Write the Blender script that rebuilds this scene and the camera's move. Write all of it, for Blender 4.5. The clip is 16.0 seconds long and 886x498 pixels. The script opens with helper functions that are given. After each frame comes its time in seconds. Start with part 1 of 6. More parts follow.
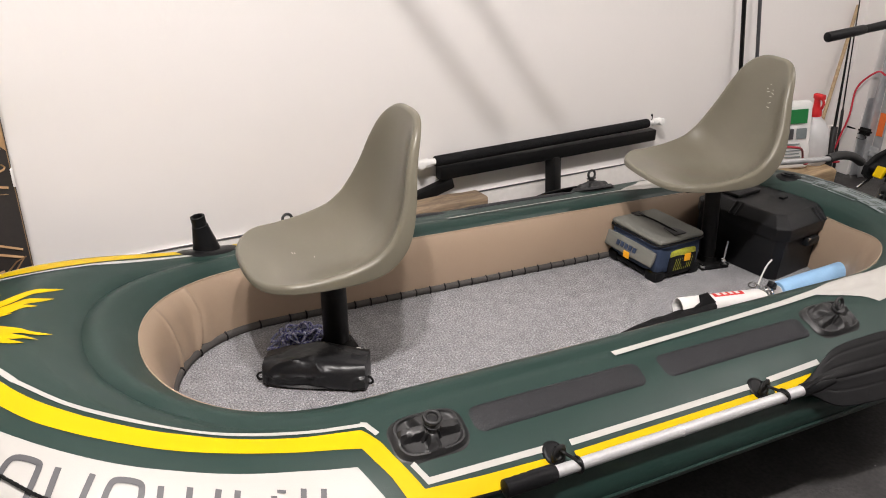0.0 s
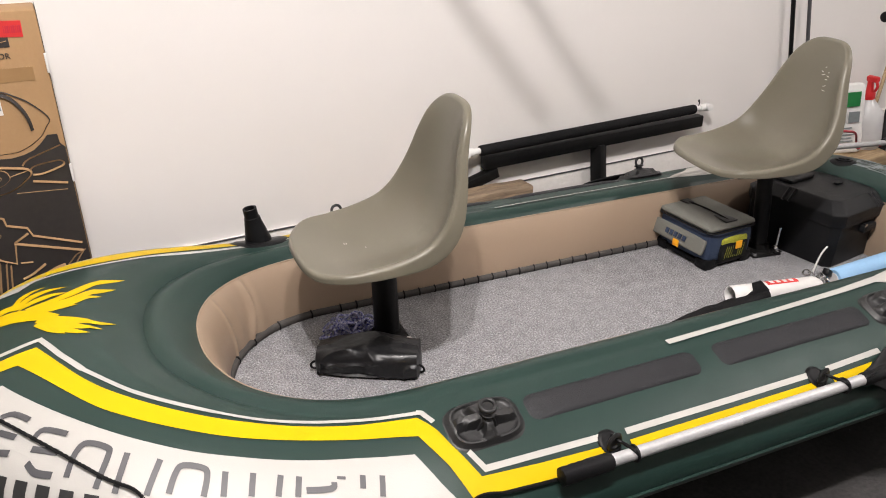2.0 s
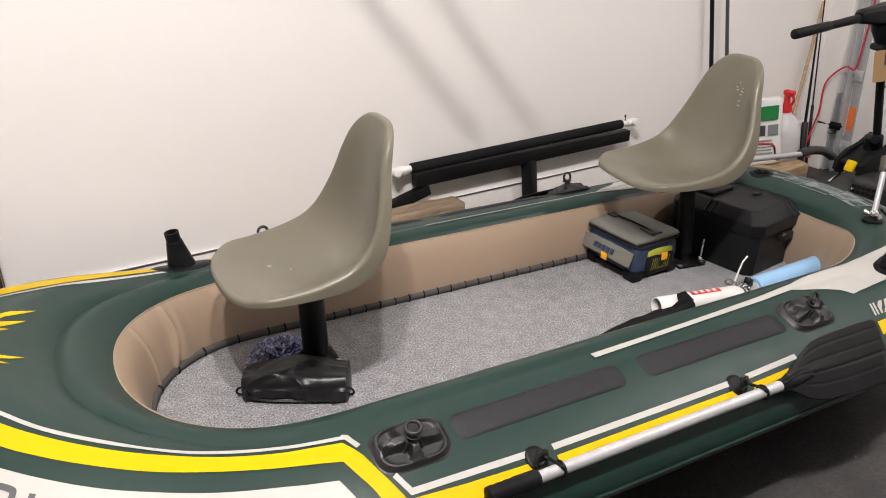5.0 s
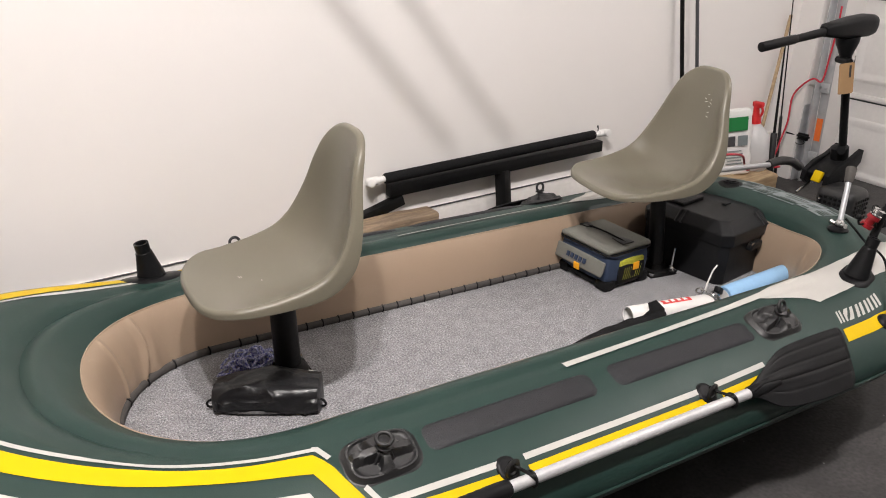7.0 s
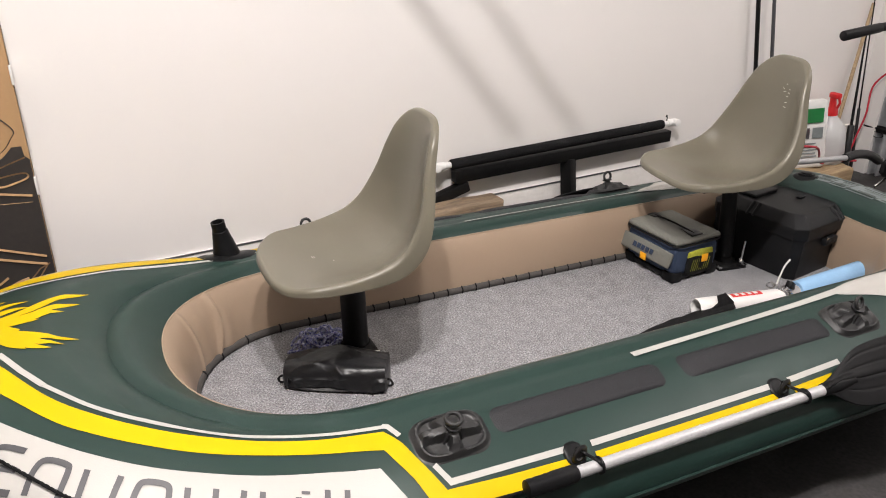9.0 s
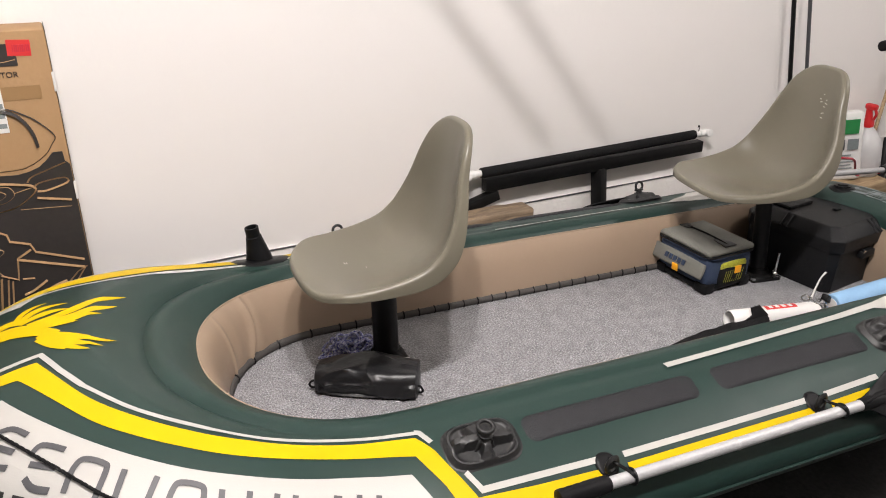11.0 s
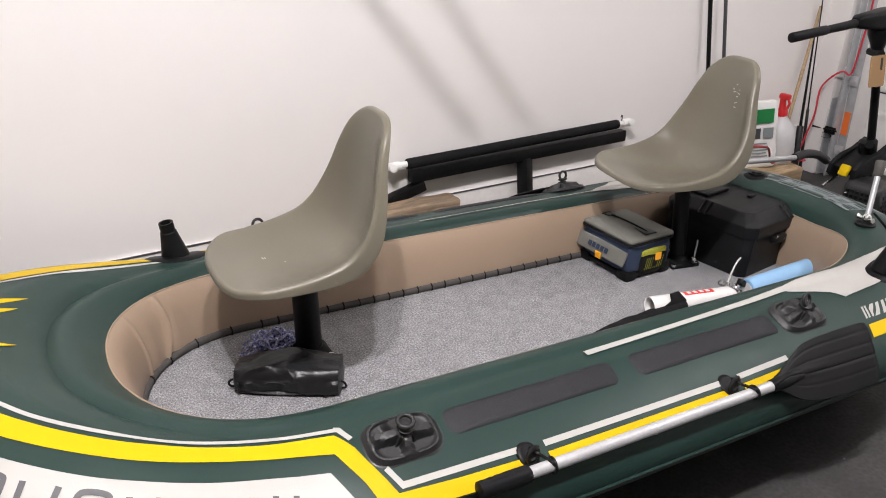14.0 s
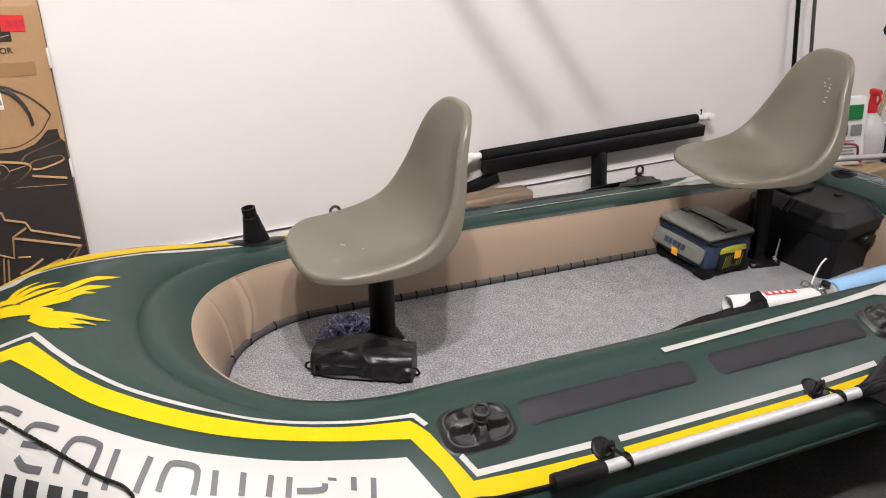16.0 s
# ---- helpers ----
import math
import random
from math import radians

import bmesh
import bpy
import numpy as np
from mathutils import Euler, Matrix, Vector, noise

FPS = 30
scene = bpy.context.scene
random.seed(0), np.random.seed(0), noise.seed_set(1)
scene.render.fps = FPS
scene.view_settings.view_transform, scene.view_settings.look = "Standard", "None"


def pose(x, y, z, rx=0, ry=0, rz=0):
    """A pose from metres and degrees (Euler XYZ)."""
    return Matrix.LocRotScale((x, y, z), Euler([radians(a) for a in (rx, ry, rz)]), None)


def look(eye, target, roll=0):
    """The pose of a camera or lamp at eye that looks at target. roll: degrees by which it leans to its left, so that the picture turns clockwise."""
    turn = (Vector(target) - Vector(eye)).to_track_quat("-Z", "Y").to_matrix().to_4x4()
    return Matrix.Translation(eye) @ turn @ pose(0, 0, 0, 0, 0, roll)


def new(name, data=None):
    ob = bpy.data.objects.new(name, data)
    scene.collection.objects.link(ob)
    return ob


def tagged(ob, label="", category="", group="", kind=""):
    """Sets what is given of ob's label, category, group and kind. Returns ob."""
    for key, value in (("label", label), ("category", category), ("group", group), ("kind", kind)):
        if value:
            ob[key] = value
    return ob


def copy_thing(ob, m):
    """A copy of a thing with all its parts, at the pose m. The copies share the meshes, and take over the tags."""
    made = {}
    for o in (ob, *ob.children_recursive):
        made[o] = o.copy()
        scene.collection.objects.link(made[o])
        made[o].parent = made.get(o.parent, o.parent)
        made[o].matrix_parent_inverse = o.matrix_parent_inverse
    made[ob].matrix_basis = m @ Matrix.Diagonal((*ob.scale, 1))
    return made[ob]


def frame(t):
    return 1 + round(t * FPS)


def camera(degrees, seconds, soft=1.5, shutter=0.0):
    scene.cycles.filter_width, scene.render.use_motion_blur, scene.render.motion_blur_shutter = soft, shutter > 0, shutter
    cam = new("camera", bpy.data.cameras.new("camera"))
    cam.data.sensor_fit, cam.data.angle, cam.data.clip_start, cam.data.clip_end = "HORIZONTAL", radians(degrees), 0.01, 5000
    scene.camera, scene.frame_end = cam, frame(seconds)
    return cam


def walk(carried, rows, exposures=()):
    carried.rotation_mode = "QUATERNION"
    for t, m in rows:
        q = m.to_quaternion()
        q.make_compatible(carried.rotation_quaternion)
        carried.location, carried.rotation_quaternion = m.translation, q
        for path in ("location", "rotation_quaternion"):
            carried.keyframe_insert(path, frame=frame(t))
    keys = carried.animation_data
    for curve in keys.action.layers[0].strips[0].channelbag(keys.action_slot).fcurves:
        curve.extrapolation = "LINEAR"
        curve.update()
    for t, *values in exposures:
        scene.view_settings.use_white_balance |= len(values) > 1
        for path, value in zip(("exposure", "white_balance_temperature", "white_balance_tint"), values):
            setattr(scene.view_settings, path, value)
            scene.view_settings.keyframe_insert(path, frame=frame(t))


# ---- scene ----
# ---- camera ----
cam = camera(61.108, 16.0, soft=1.0)
PATH = [
    (0.0, -0.9380, -1.5203, 1.3304, -25.500, -24.916, -1.477),
    (0.5, -0.9370, -1.5171, 1.3301, -25.189, -25.189, -1.071),
    (1.0, -0.9536, -1.5137, 1.3296, -24.583, -25.439, -0.537),
    (1.5, -0.9585, -1.5120, 1.3308, -23.930, -25.666, -0.151),
    (2.0, -0.9690, -1.5123, 1.3305, -23.125, -25.686, 0.153),
    (2.5, -0.9740, -1.5133, 1.3322, -22.747, -25.694, 0.306),
    (3.0, -0.9767, -1.5176, 1.3352, -23.207, -25.530, 0.278),
    (3.5, -0.9596, -1.5205, 1.3333, -25.062, -25.069, 0.131),
    (4.0, -0.9292, -1.5183, 1.3301, -27.438, -24.591, -0.106),
    (4.2, -0.9180, -1.5171, 1.3332, -28.116, -24.574, -0.298),
    (6.5, -0.9426, -1.5255, 1.3329, -26.182, -24.220, -0.435),
    (7.0, -0.9148, -1.5258, 1.3356, -29.236, -23.725, -0.894),
    (7.5, -0.9049, -1.5256, 1.3341, -31.050, -23.376, -1.145),
    (8.0, -0.9142, -1.5297, 1.3352, -30.369, -23.660, -1.035),
    (8.5, -0.9293, -1.5306, 1.3380, -27.760, -24.265, -0.883),
    (9.0, -0.9543, -1.5254, 1.3341, -24.818, -24.669, -0.575),
    (9.2, -0.9641, -1.5206, 1.3327, -23.924, -24.775, -0.416),
    (11.3, -0.9716, -1.5232, 1.3324, -22.789, -23.928, -0.426),
    (11.5, -0.9644, -1.5201, 1.3368, -23.487, -23.960, -0.645),
    (12.0, -0.9466, -1.5229, 1.3322, -25.030, -23.812, -0.822),
    (12.5, -0.9346, -1.5219, 1.3312, -26.655, -23.850, -1.163),
    (13.0, -0.9239, -1.5224, 1.3299, -27.920, -23.995, -1.381),
    (13.5, -0.9231, -1.5199, 1.3310, -28.213, -24.322, -1.525),
    (14.0, -0.9296, -1.5203, 1.3279, -27.592, -24.638, -1.507),
    (14.5, -0.9365, -1.5154, 1.3260, -26.333, -24.990, -1.366),
    (15.0, -0.9567, -1.5060, 1.3265, -24.713, -25.300, -1.131),
    (15.5, -0.9600, -1.5036, 1.3239, -23.259, -25.357, -0.997),
    (16.0, -0.9611, -1.5140, 1.3257, -22.543, -25.322, -0.919),
]
walk(cam, [(t, pose(x, y, z, 90 + pitch, roll, yaw)) for t, x, y, z, yaw, pitch, roll in PATH],
     [(0.0, 0.03, 6500, 10), (11.4, 0.03, 6480, 10), (12.4, 0.03, 6260, 11), (14.6, 0.03, 6240, 11), (16.0, 0.03, 6330, 11)])

# ---- light ----
world = bpy.data.worlds.new("world")
scene.world = world
world.use_nodes = True
world.node_tree.nodes["Background"].inputs[0].default_value = (0.8, 0.85, 1.0, 1)
world.node_tree.nodes["Background"].inputs[1].default_value = 0.02


def bulb(name, x, y, z, watts, radius, colour):
    data = bpy.data.lights.new(name, "POINT")
    data.energy, data.shadow_soft_size, data.color = watts, radius, colour
    ob = new(name, data)
    ob.location = (x, y, z)
    return ob


LAMP_Z = 3.02
bulb("ceiling_bulb", -0.66, -1.30, LAMP_Z, 185.0, 0.05, (1.0, 0.945, 0.925))
bulb("ceiling_bulb_second", -1.03, -1.32, LAMP_Z, 205.0, 0.05, (1.0, 0.945, 0.925))
# Unseen fill lamp, added to brighten the stern and the right-hand wall.
bulb("added_fill_rear", 2.3, -1.1, LAMP_Z, 72.0, 0.1, (1.0, 0.945, 0.925))


# ---- materials ----
def material(name, colour, rough=0.5, metal=0.0, grain=0.0, grain_scale=60.0, bump=0.0, bump_scale=120.0, stain=0.0, stain_scale=3.0,
             coat=0.0, alpha=None, colour2=None, sheen=0.0, spec=0.5, even=False):
    """A procedural surface: fine grain and broad stains on the colour, wear in the roughness, fine relief."""
    m = bpy.data.materials.new(name)
    m.use_nodes = True
    n, l = m.node_tree.nodes, m.node_tree.links
    b = n["Principled BSDF"]
    b.inputs["Roughness"].default_value, b.inputs["Metallic"].default_value = rough, metal
    b.inputs["Coat Weight"].default_value, b.inputs["Coat Roughness"].default_value = coat, 0.16
    b.inputs["Sheen Weight"].default_value = sheen
    b.inputs["Specular IOR Level"].default_value = spec
    tc = n.new("ShaderNodeTexCoord")
    c2 = colour2 or tuple(c * 0.55 for c in colour)

    def tex(scale, detail=4):
        t = n.new("ShaderNodeTexNoise")
        t.inputs["Scale"].default_value, t.inputs["Detail"].default_value = scale, detail
        l.new(tc.outputs["Object"], t.inputs["Vector"])
        return t

    last = None
    base = n.new("ShaderNodeRGB")
    base.outputs[0].default_value = (*colour, 1)
    last = base.outputs[0]
    for amount, scale in ((grain, grain_scale), (stain, stain_scale)):
        if amount > 0:
            t = tex(scale)
            ramp = n.new("ShaderNodeMapRange")
            ramp.inputs["From Min"].default_value, ramp.inputs["From Max"].default_value = 0.35, 0.68
            ramp.inputs["To Max"].default_value = amount
            l.new(t.outputs["Fac"], ramp.inputs["Value"])
            mix = n.new("ShaderNodeMix")
            mix.data_type = "RGBA"
            l.new(ramp.outputs[0], mix.inputs["Factor"])
            l.new(last, mix.inputs["A"])
            mix.inputs["B"].default_value = (*c2, 1)
            last = mix.outputs["Result"]
    l.new(last, b.inputs["Base Color"])
    t = tex(max(stain_scale * 2.3, 6.0), 5)
    mr = n.new("ShaderNodeMapRange")
    mr.inputs["To Min"].default_value, mr.inputs["To Max"].default_value = max(rough - 0.07, 0.02), min(rough + 0.09, 1)
    l.new(t.outputs["Fac"], mr.inputs["Value"])
    if not even:
        l.new(mr.outputs[0], b.inputs["Roughness"])
    if bump > 0:
        t = tex(bump_scale, 3)
        bp = n.new("ShaderNodeBump")
        bp.inputs["Strength"].default_value, bp.inputs["Distance"].default_value = bump, 0.004
        l.new(t.outputs["Fac"], bp.inputs["Height"])
        l.new(bp.outputs[0], b.inputs["Normal"])
    if alpha is not None:
        b.inputs["Alpha"].default_value = alpha
    return m


def carpet(name, dark, mid, light, scale):
    """Cut-pile carpet: mixed grey fibres and a rough pile."""
    m = bpy.data.materials.new(name)
    m.use_nodes = True
    n, l = m.node_tree.nodes, m.node_tree.links
    b = n["Principled BSDF"]
    b.inputs["Roughness"].default_value = 0.97
    b.inputs["Specular IOR Level"].default_value = 0.15
    tc = n.new("ShaderNodeTexCoord")
    a = n.new("ShaderNodeTexNoise")
    a.inputs["Scale"].default_value, a.inputs["Detail"].default_value, a.inputs["Roughness"].default_value = scale, 6, 0.75
    big = n.new("ShaderNodeTexNoise")
    big.inputs["Scale"].default_value, big.inputs["Detail"].default_value = 26.0, 6
    v = n.new("ShaderNodeTexVoronoi")
    v.inputs["Scale"].default_value = scale * 1.6
    for t in (a, big, v):
        l.new(tc.outputs["Object"], t.inputs["Vector"])
    ramp = n.new("ShaderNodeValToRGB")
    ramp.color_ramp.elements[0].position, ramp.color_ramp.elements[0].color = 0.36, (*dark, 1)
    ramp.color_ramp.elements[1].position, ramp.color_ramp.elements[1].color = 0.66, (*light, 1)
    e = ramp.color_ramp.elements.new(0.5)
    e.color = (*mid, 1)
    l.new(a.outputs["Fac"], ramp.inputs[0])
    mix = n.new("ShaderNodeMix")
    mix.data_type, mix.blend_type = "RGBA", "MULTIPLY"
    mr = n.new("ShaderNodeMapRange")
    mr.inputs["From Min"].default_value, mr.inputs["From Max"].default_value = 0.3, 0.7
    mr.inputs["To Min"].default_value, mr.inputs["To Max"].default_value = 0.0, 0.6
    l.new(big.outputs["Fac"], mr.inputs["Value"])
    l.new(mr.outputs[0], mix.inputs["Factor"])
    l.new(ramp.outputs[0], mix.inputs["A"])
    mix.inputs["B"].default_value = (0.6, 0.6, 0.6, 1)
    l.new(mix.outputs["Result"], b.inputs["Base Color"])
    bp = n.new("ShaderNodeBump")
    bp.inputs["Strength"].default_value, bp.inputs["Distance"].default_value = 0.6, 0.003
    l.new(v.outputs["Distance"], bp.inputs["Height"])
    l.new(bp.outputs[0], b.inputs["Normal"])
    return m


def timber(name, colour, colour2, scale=14.0, rough=0.75):
    m = bpy.data.materials.new(name)
    m.use_nodes = True
    n, l = m.node_tree.nodes, m.node_tree.links
    b = n["Principled BSDF"]
    b.inputs["Roughness"].default_value = rough
    tc, mp = n.new("ShaderNodeTexCoord"), n.new("ShaderNodeMapping")
    mp.inputs["Scale"].default_value = (0.6, 6.0, 6.0)
    l.new(tc.outputs["Object"], mp.inputs["Vector"])
    t = n.new("ShaderNodeTexNoise")
    t.inputs["Scale"].default_value, t.inputs["Detail"].default_value, t.inputs["Distortion"].default_value = scale, 6, 0.8
    l.new(mp.outputs[0], t.inputs["Vector"])
    ramp = n.new("ShaderNodeValToRGB")
    ramp.color_ramp.elements[0].position, ramp.color_ramp.elements[0].color = 0.35, (*colour2, 1)
    ramp.color_ramp.elements[1].position, ramp.color_ramp.elements[1].color = 0.7, (*colour, 1)
    l.new(t.outputs["Fac"], ramp.inputs[0])
    l.new(ramp.outputs[0], b.inputs["Base Color"])
    bp = n.new("ShaderNodeBump")
    bp.inputs["Strength"].default_value, bp.inputs["Distance"].default_value = 0.5, 0.003
    l.new(t.outputs["Fac"], bp.inputs["Height"])
    l.new(bp.outputs[0], b.inputs["Normal"])
    return m


WALL = material("wall_paint", (0.80, 0.775, 0.75), 0.42, grain=0.06, grain_scale=9, stain=0.05, stain_scale=1.3, bump=0.12, bump_scale=45, colour2=(0.72, 0.69, 0.67))
# Ceiling is out of view; its dark grey is chosen to weaken bounced light.
CEIL = material("dim_unseen_ceiling", (0.30, 0.28, 0.26), 0.8, grain=0.1, grain_scale=30)
# For the two walls out of view: dark so they return little fill light.
DIMWALL = material("dim_unseen_wall", (0.30, 0.29, 0.28), 0.85, grain=0.2, grain_scale=12, stain=0.2, stain_scale=2, bump=0.3, bump_scale=30)
CONCRETE = material("painted_concrete", (0.80, 0.775, 0.74), 0.7, grain=0.10, grain_scale=40, stain=0.10, stain_scale=6, bump=0.5, bump_scale=60, colour2=(0.42, 0.38, 0.34))


def speckled(name, colour, colour2, speck):
    """Dark sealed concrete: cloudy greys, fine grit and scattered pale specks."""
    m = material(name, colour, 0.62, grain=0.75, grain_scale=85, stain=0.6, stain_scale=9, bump=0.5, bump_scale=90, colour2=colour2, spec=0.35)
    n, l = m.node_tree.nodes, m.node_tree.links
    b = n["Principled BSDF"]
    old = b.inputs["Base Color"].links[0].from_socket
    tc = n.new("ShaderNodeTexCoord")
    v = n.new("ShaderNodeTexVoronoi")
    v.inputs["Scale"].default_value, v.inputs["Randomness"].default_value = 16.0, 1.0
    l.new(tc.outputs["Object"], v.inputs["Vector"])
    mr = n.new("ShaderNodeMapRange")
    mr.inputs["From Min"].default_value, mr.inputs["From Max"].default_value = 0.055, 0.03
    l.new(v.outputs["Distance"], mr.inputs["Value"])
    sep = n.new("ShaderNodeSeparateColor")
    l.new(v.outputs["Color"], sep.inputs[0])
    pick = n.new("ShaderNodeMath")
    pick.operation = "MULTIPLY"
    l.new(mr.outputs[0], pick.inputs[0])
    l.new(sep.outputs[0], pick.inputs[1])
    mix = n.new("ShaderNodeMix")
    mix.data_type = "RGBA"
    l.new(pick.outputs[0], mix.inputs["Factor"])
    l.new(old, mix.inputs["A"])
    mix.inputs["B"].default_value = (*speck, 1)
    l.new(mix.outputs["Result"], b.inputs["Base Color"])
    return m


FLOORCLOTH = speckled("dark_sealed_concrete", (0.066, 0.063, 0.062), (0.026, 0.025, 0.0255), (0.40, 0.39, 0.38))
DECK = carpet("grey_deck_carpet", (0.10, 0.099, 0.105), (0.275, 0.273, 0.284), (0.60, 0.595, 0.61), 215)
GREEN = material("green_vinyl", (0.0118, 0.0312, 0.0258), 0.38, grain=0.10, grain_scale=240, stain=0.22, stain_scale=4, bump=0.10, bump_scale=420, colour2=(0.016, 0.036, 0.031), spec=0.32)
TAN = material("tan_vinyl", (0.338, 0.252, 0.180), 0.45, grain=0.06, grain_scale=200, stain=0.12, stain_scale=5, bump=0.08, bump_scale=380, colour2=(0.29, 0.204, 0.139))
YELLOW = material("yellow_print", (0.60, 0.408, 0.0015), 0.45, grain=0.12, grain_scale=260, stain=0.10, stain_scale=7, bump=0.08, bump_scale=420, colour2=(0.54, 0.375, 0.0015), spec=0.12)
WHITE = material("white_print", (0.438, 0.428, 0.402), 0.45, grain=0.08, grain_scale=260, stain=0.10, stain_scale=6, bump=0.08, bump_scale=420, colour2=(0.40, 0.382, 0.348))
LETTER = material("grey_print", (0.065, 0.065, 0.07), 0.5, grain=0.15, grain_scale=200)
BLACKPRINT = material("black_print", (0.02, 0.02, 0.02), 0.5, grain=0.1, grain_scale=200)
LABELGREY = material("pale_grey_print", (0.21, 0.24, 0.245), 0.5, grain=0.3, grain_scale=90)
PAD = material("charcoal_pad", (0.0115, 0.0117, 0.0142), 0.5, grain=0.3, grain_scale=320, stain=0.2, stain_scale=9, bump=0.35, bump_scale=500, colour2=(0.019, 0.0195, 0.023), spec=0.3)
RUBBER = material("black_rubber", (0.010, 0.010, 0.0105), 0.46, grain=0.15, grain_scale=120, stain=0.25, stain_scale=12, bump=0.15, bump_scale=160, colour2=(0.02, 0.02, 0.021), spec=0.5)
BLACK = material("black_plastic", (0.0050, 0.0051, 0.0056), 0.40, grain=0.1, grain_scale=180, stain=0.25, stain_scale=8, bump=0.12, bump_scale=350, colour2=(0.016, 0.016, 0.018), spec=0.14)
BOXPLASTIC = material("textured_black_plastic", (0.0062, 0.0064, 0.0072), 0.36, grain=0.15, grain_scale=300, stain=0.25, stain_scale=7, bump=0.35, bump_scale=420, colour2=(0.02, 0.0205, 0.023), spec=0.2)
STEEL = material("black_steel", (0.0034, 0.0034, 0.0037), 0.45, grain=0.2, grain_scale=90, stain=0.25, stain_scale=6, bump=0.1, bump_scale=150, colour2=(0.014, 0.014, 0.014), spec=0.2)
ALU = material("brushed_aluminium", (0.60, 0.60, 0.61), 0.46, 0.5, grain=0.2, grain_scale=150, stain=0.2, stain_scale=12)
CHROME = material("bright_metal", (0.75, 0.75, 0.74), 0.2, 1.0, stain=0.2, stain_scale=30)
GALV = material("galvanised_steel", (0.52, 0.53, 0.54), 0.42, 0.35, grain=0.4, grain_scale=30, stain=0.3, stain_scale=5, colour2=(0.33, 0.34, 0.35))
SHELL = material("olive_fibreglass", (0.140, 0.128, 0.096), 0.30, grain=0.06, grain_scale=160, stain=0.12, stain_scale=6, colour2=(0.120, 0.109, 0.081), spec=0.36, even=True)
SCUFF = material("pale_scuff", (0.62, 0.60, 0.54), 0.6, grain=0.4, grain_scale=300)
BAGCLOTH = material("black_nylon", (0.0055, 0.0055, 0.0065), 0.38, grain=0.2, grain_scale=500, bump=0.9, bump_scale=24, colour2=(0.02, 0.02, 0.023), spec=0.38)
STRAP = material("black_webbing", (0.0065, 0.0065, 0.0072), 0.8, grain=0.3, grain_scale=400, bump=0.5, bump_scale=400, spec=0.2)
NAVY = material("navy_nylon", (0.022, 0.040, 0.085), 0.75, grain=0.3, grain_scale=420, stain=0.2, stain_scale=14, bump=0.4, bump_scale=450, colour2=(0.014, 0.026, 0.055))
GREYCLOTH = material("grey_nylon", (0.155, 0.155, 0.135), 0.7, grain=0.3, grain_scale=420, stain=0.15, stain_scale=12, bump=0.4, bump_scale=450, colour2=(0.11, 0.11, 0.096))
ORANGE = material("orange_yellow_tab", (0.90, 0.40, 0.01), 0.5, grain=0.1, grain_scale=200)
LIME = material("yellow_mesh", (0.42, 0.42, 0.03), 0.7, grain=0.5, grain_scale=260, colour2=(0.08, 0.08, 0.02))
BLUEFOAM = material("pale_blue_foam", (0.30, 0.52, 0.78), 0.75, grain=0.1, grain_scale=120, stain=0.12, stain_scale=8, bump=0.3, bump_scale=140)
WOOD = timber("weathered_timber", (0.31, 0.225, 0.145), (0.15, 0.11, 0.075))
PALEWOOD = timber("pale_timber", (0.50, 0.37, 0.22), (0.34, 0.24, 0.14))
WHITEPLASTIC = material("white_plastic", (0.78, 0.77, 0.75), 0.4, grain=0.05, grain_scale=80, stain=0.1, stain_scale=10)
CLOUDY = material("cloudy_plastic", (0.62, 0.62, 0.62), 0.35, grain=0.05, grain_scale=50, stain=0.15, stain_scale=9)
RED = material("red_plastic", (0.60, 0.018, 0.022), 0.38, stain=0.15, stain_scale=12)
DARKRED = material("dark_red_metal", (0.26, 0.012, 0.018), 0.3, 0.3, stain=0.15, stain_scale=12)
REDCABLE = material("red_rubber_cable", (0.50, 0.02, 0.04), 0.5, grain=0.1, grain_scale=100)
CARD = material("brown_cardboard", (0.35, 0.215, 0.105), 0.85, grain=0.15, grain_scale=90, stain=0.2, stain_scale=4, bump=0.2, bump_scale=60, colour2=(0.27, 0.16, 0.075))
CARDINK = material("black_card_print", (0.020, 0.017, 0.016), 0.6, grain=0.25, grain_scale=60, stain=0.2, stain_scale=5, colour2=(0.04, 0.032, 0.028))
TAPE = material("brown_packing_tape", (0.31, 0.187, 0.086), 0.35, grain=0.1, grain_scale=30, stain=0.15, stain_scale=8, colour2=(0.28, 0.17, 0.08))
PAPER = material("white_paper", (0.75, 0.74, 0.72), 0.7, grain=0.08, grain_scale=60, stain=0.1, stain_scale=12)
GREENPRINT = material("green_paper_print", (0.02, 0.22, 0.06), 0.5, grain=0.15, grain_scale=60)
REDPRINT = material("red_paper_print", (0.62, 0.03, 0.03), 0.55, grain=0.1, grain_scale=60)
DOORPAINT = material("door_paint", (0.80, 0.78, 0.76), 0.5, grain=0.08, grain_scale=40, stain=0.1, stain_scale=3, bump=0.15, bump_scale=70)
ORANGETAPE = material("orange_sticker", (0.80, 0.17, 0.03), 0.5, grain=0.15, grain_scale=60)
ROPE = material("blue_white_rope", (0.022, 0.030, 0.24), 0.8, grain=0.9, grain_scale=150, bump=0.6, bump_scale=300, colour2=(0.62, 0.63, 0.74))
EDGING = material("grey_foam_edging", (0.076, 0.069, 0.064), 0.75, grain=0.3, grain_scale=180, stain=0.3, stain_scale=14, bump=0.3, bump_scale=200)
GLOW = bpy.data.materials.new("lamp_glass")
GLOW.use_nodes = True
GLOW.node_tree.nodes["Principled BSDF"].inputs["Base Color"].default_value = (0.9, 0.88, 0.84, 1)
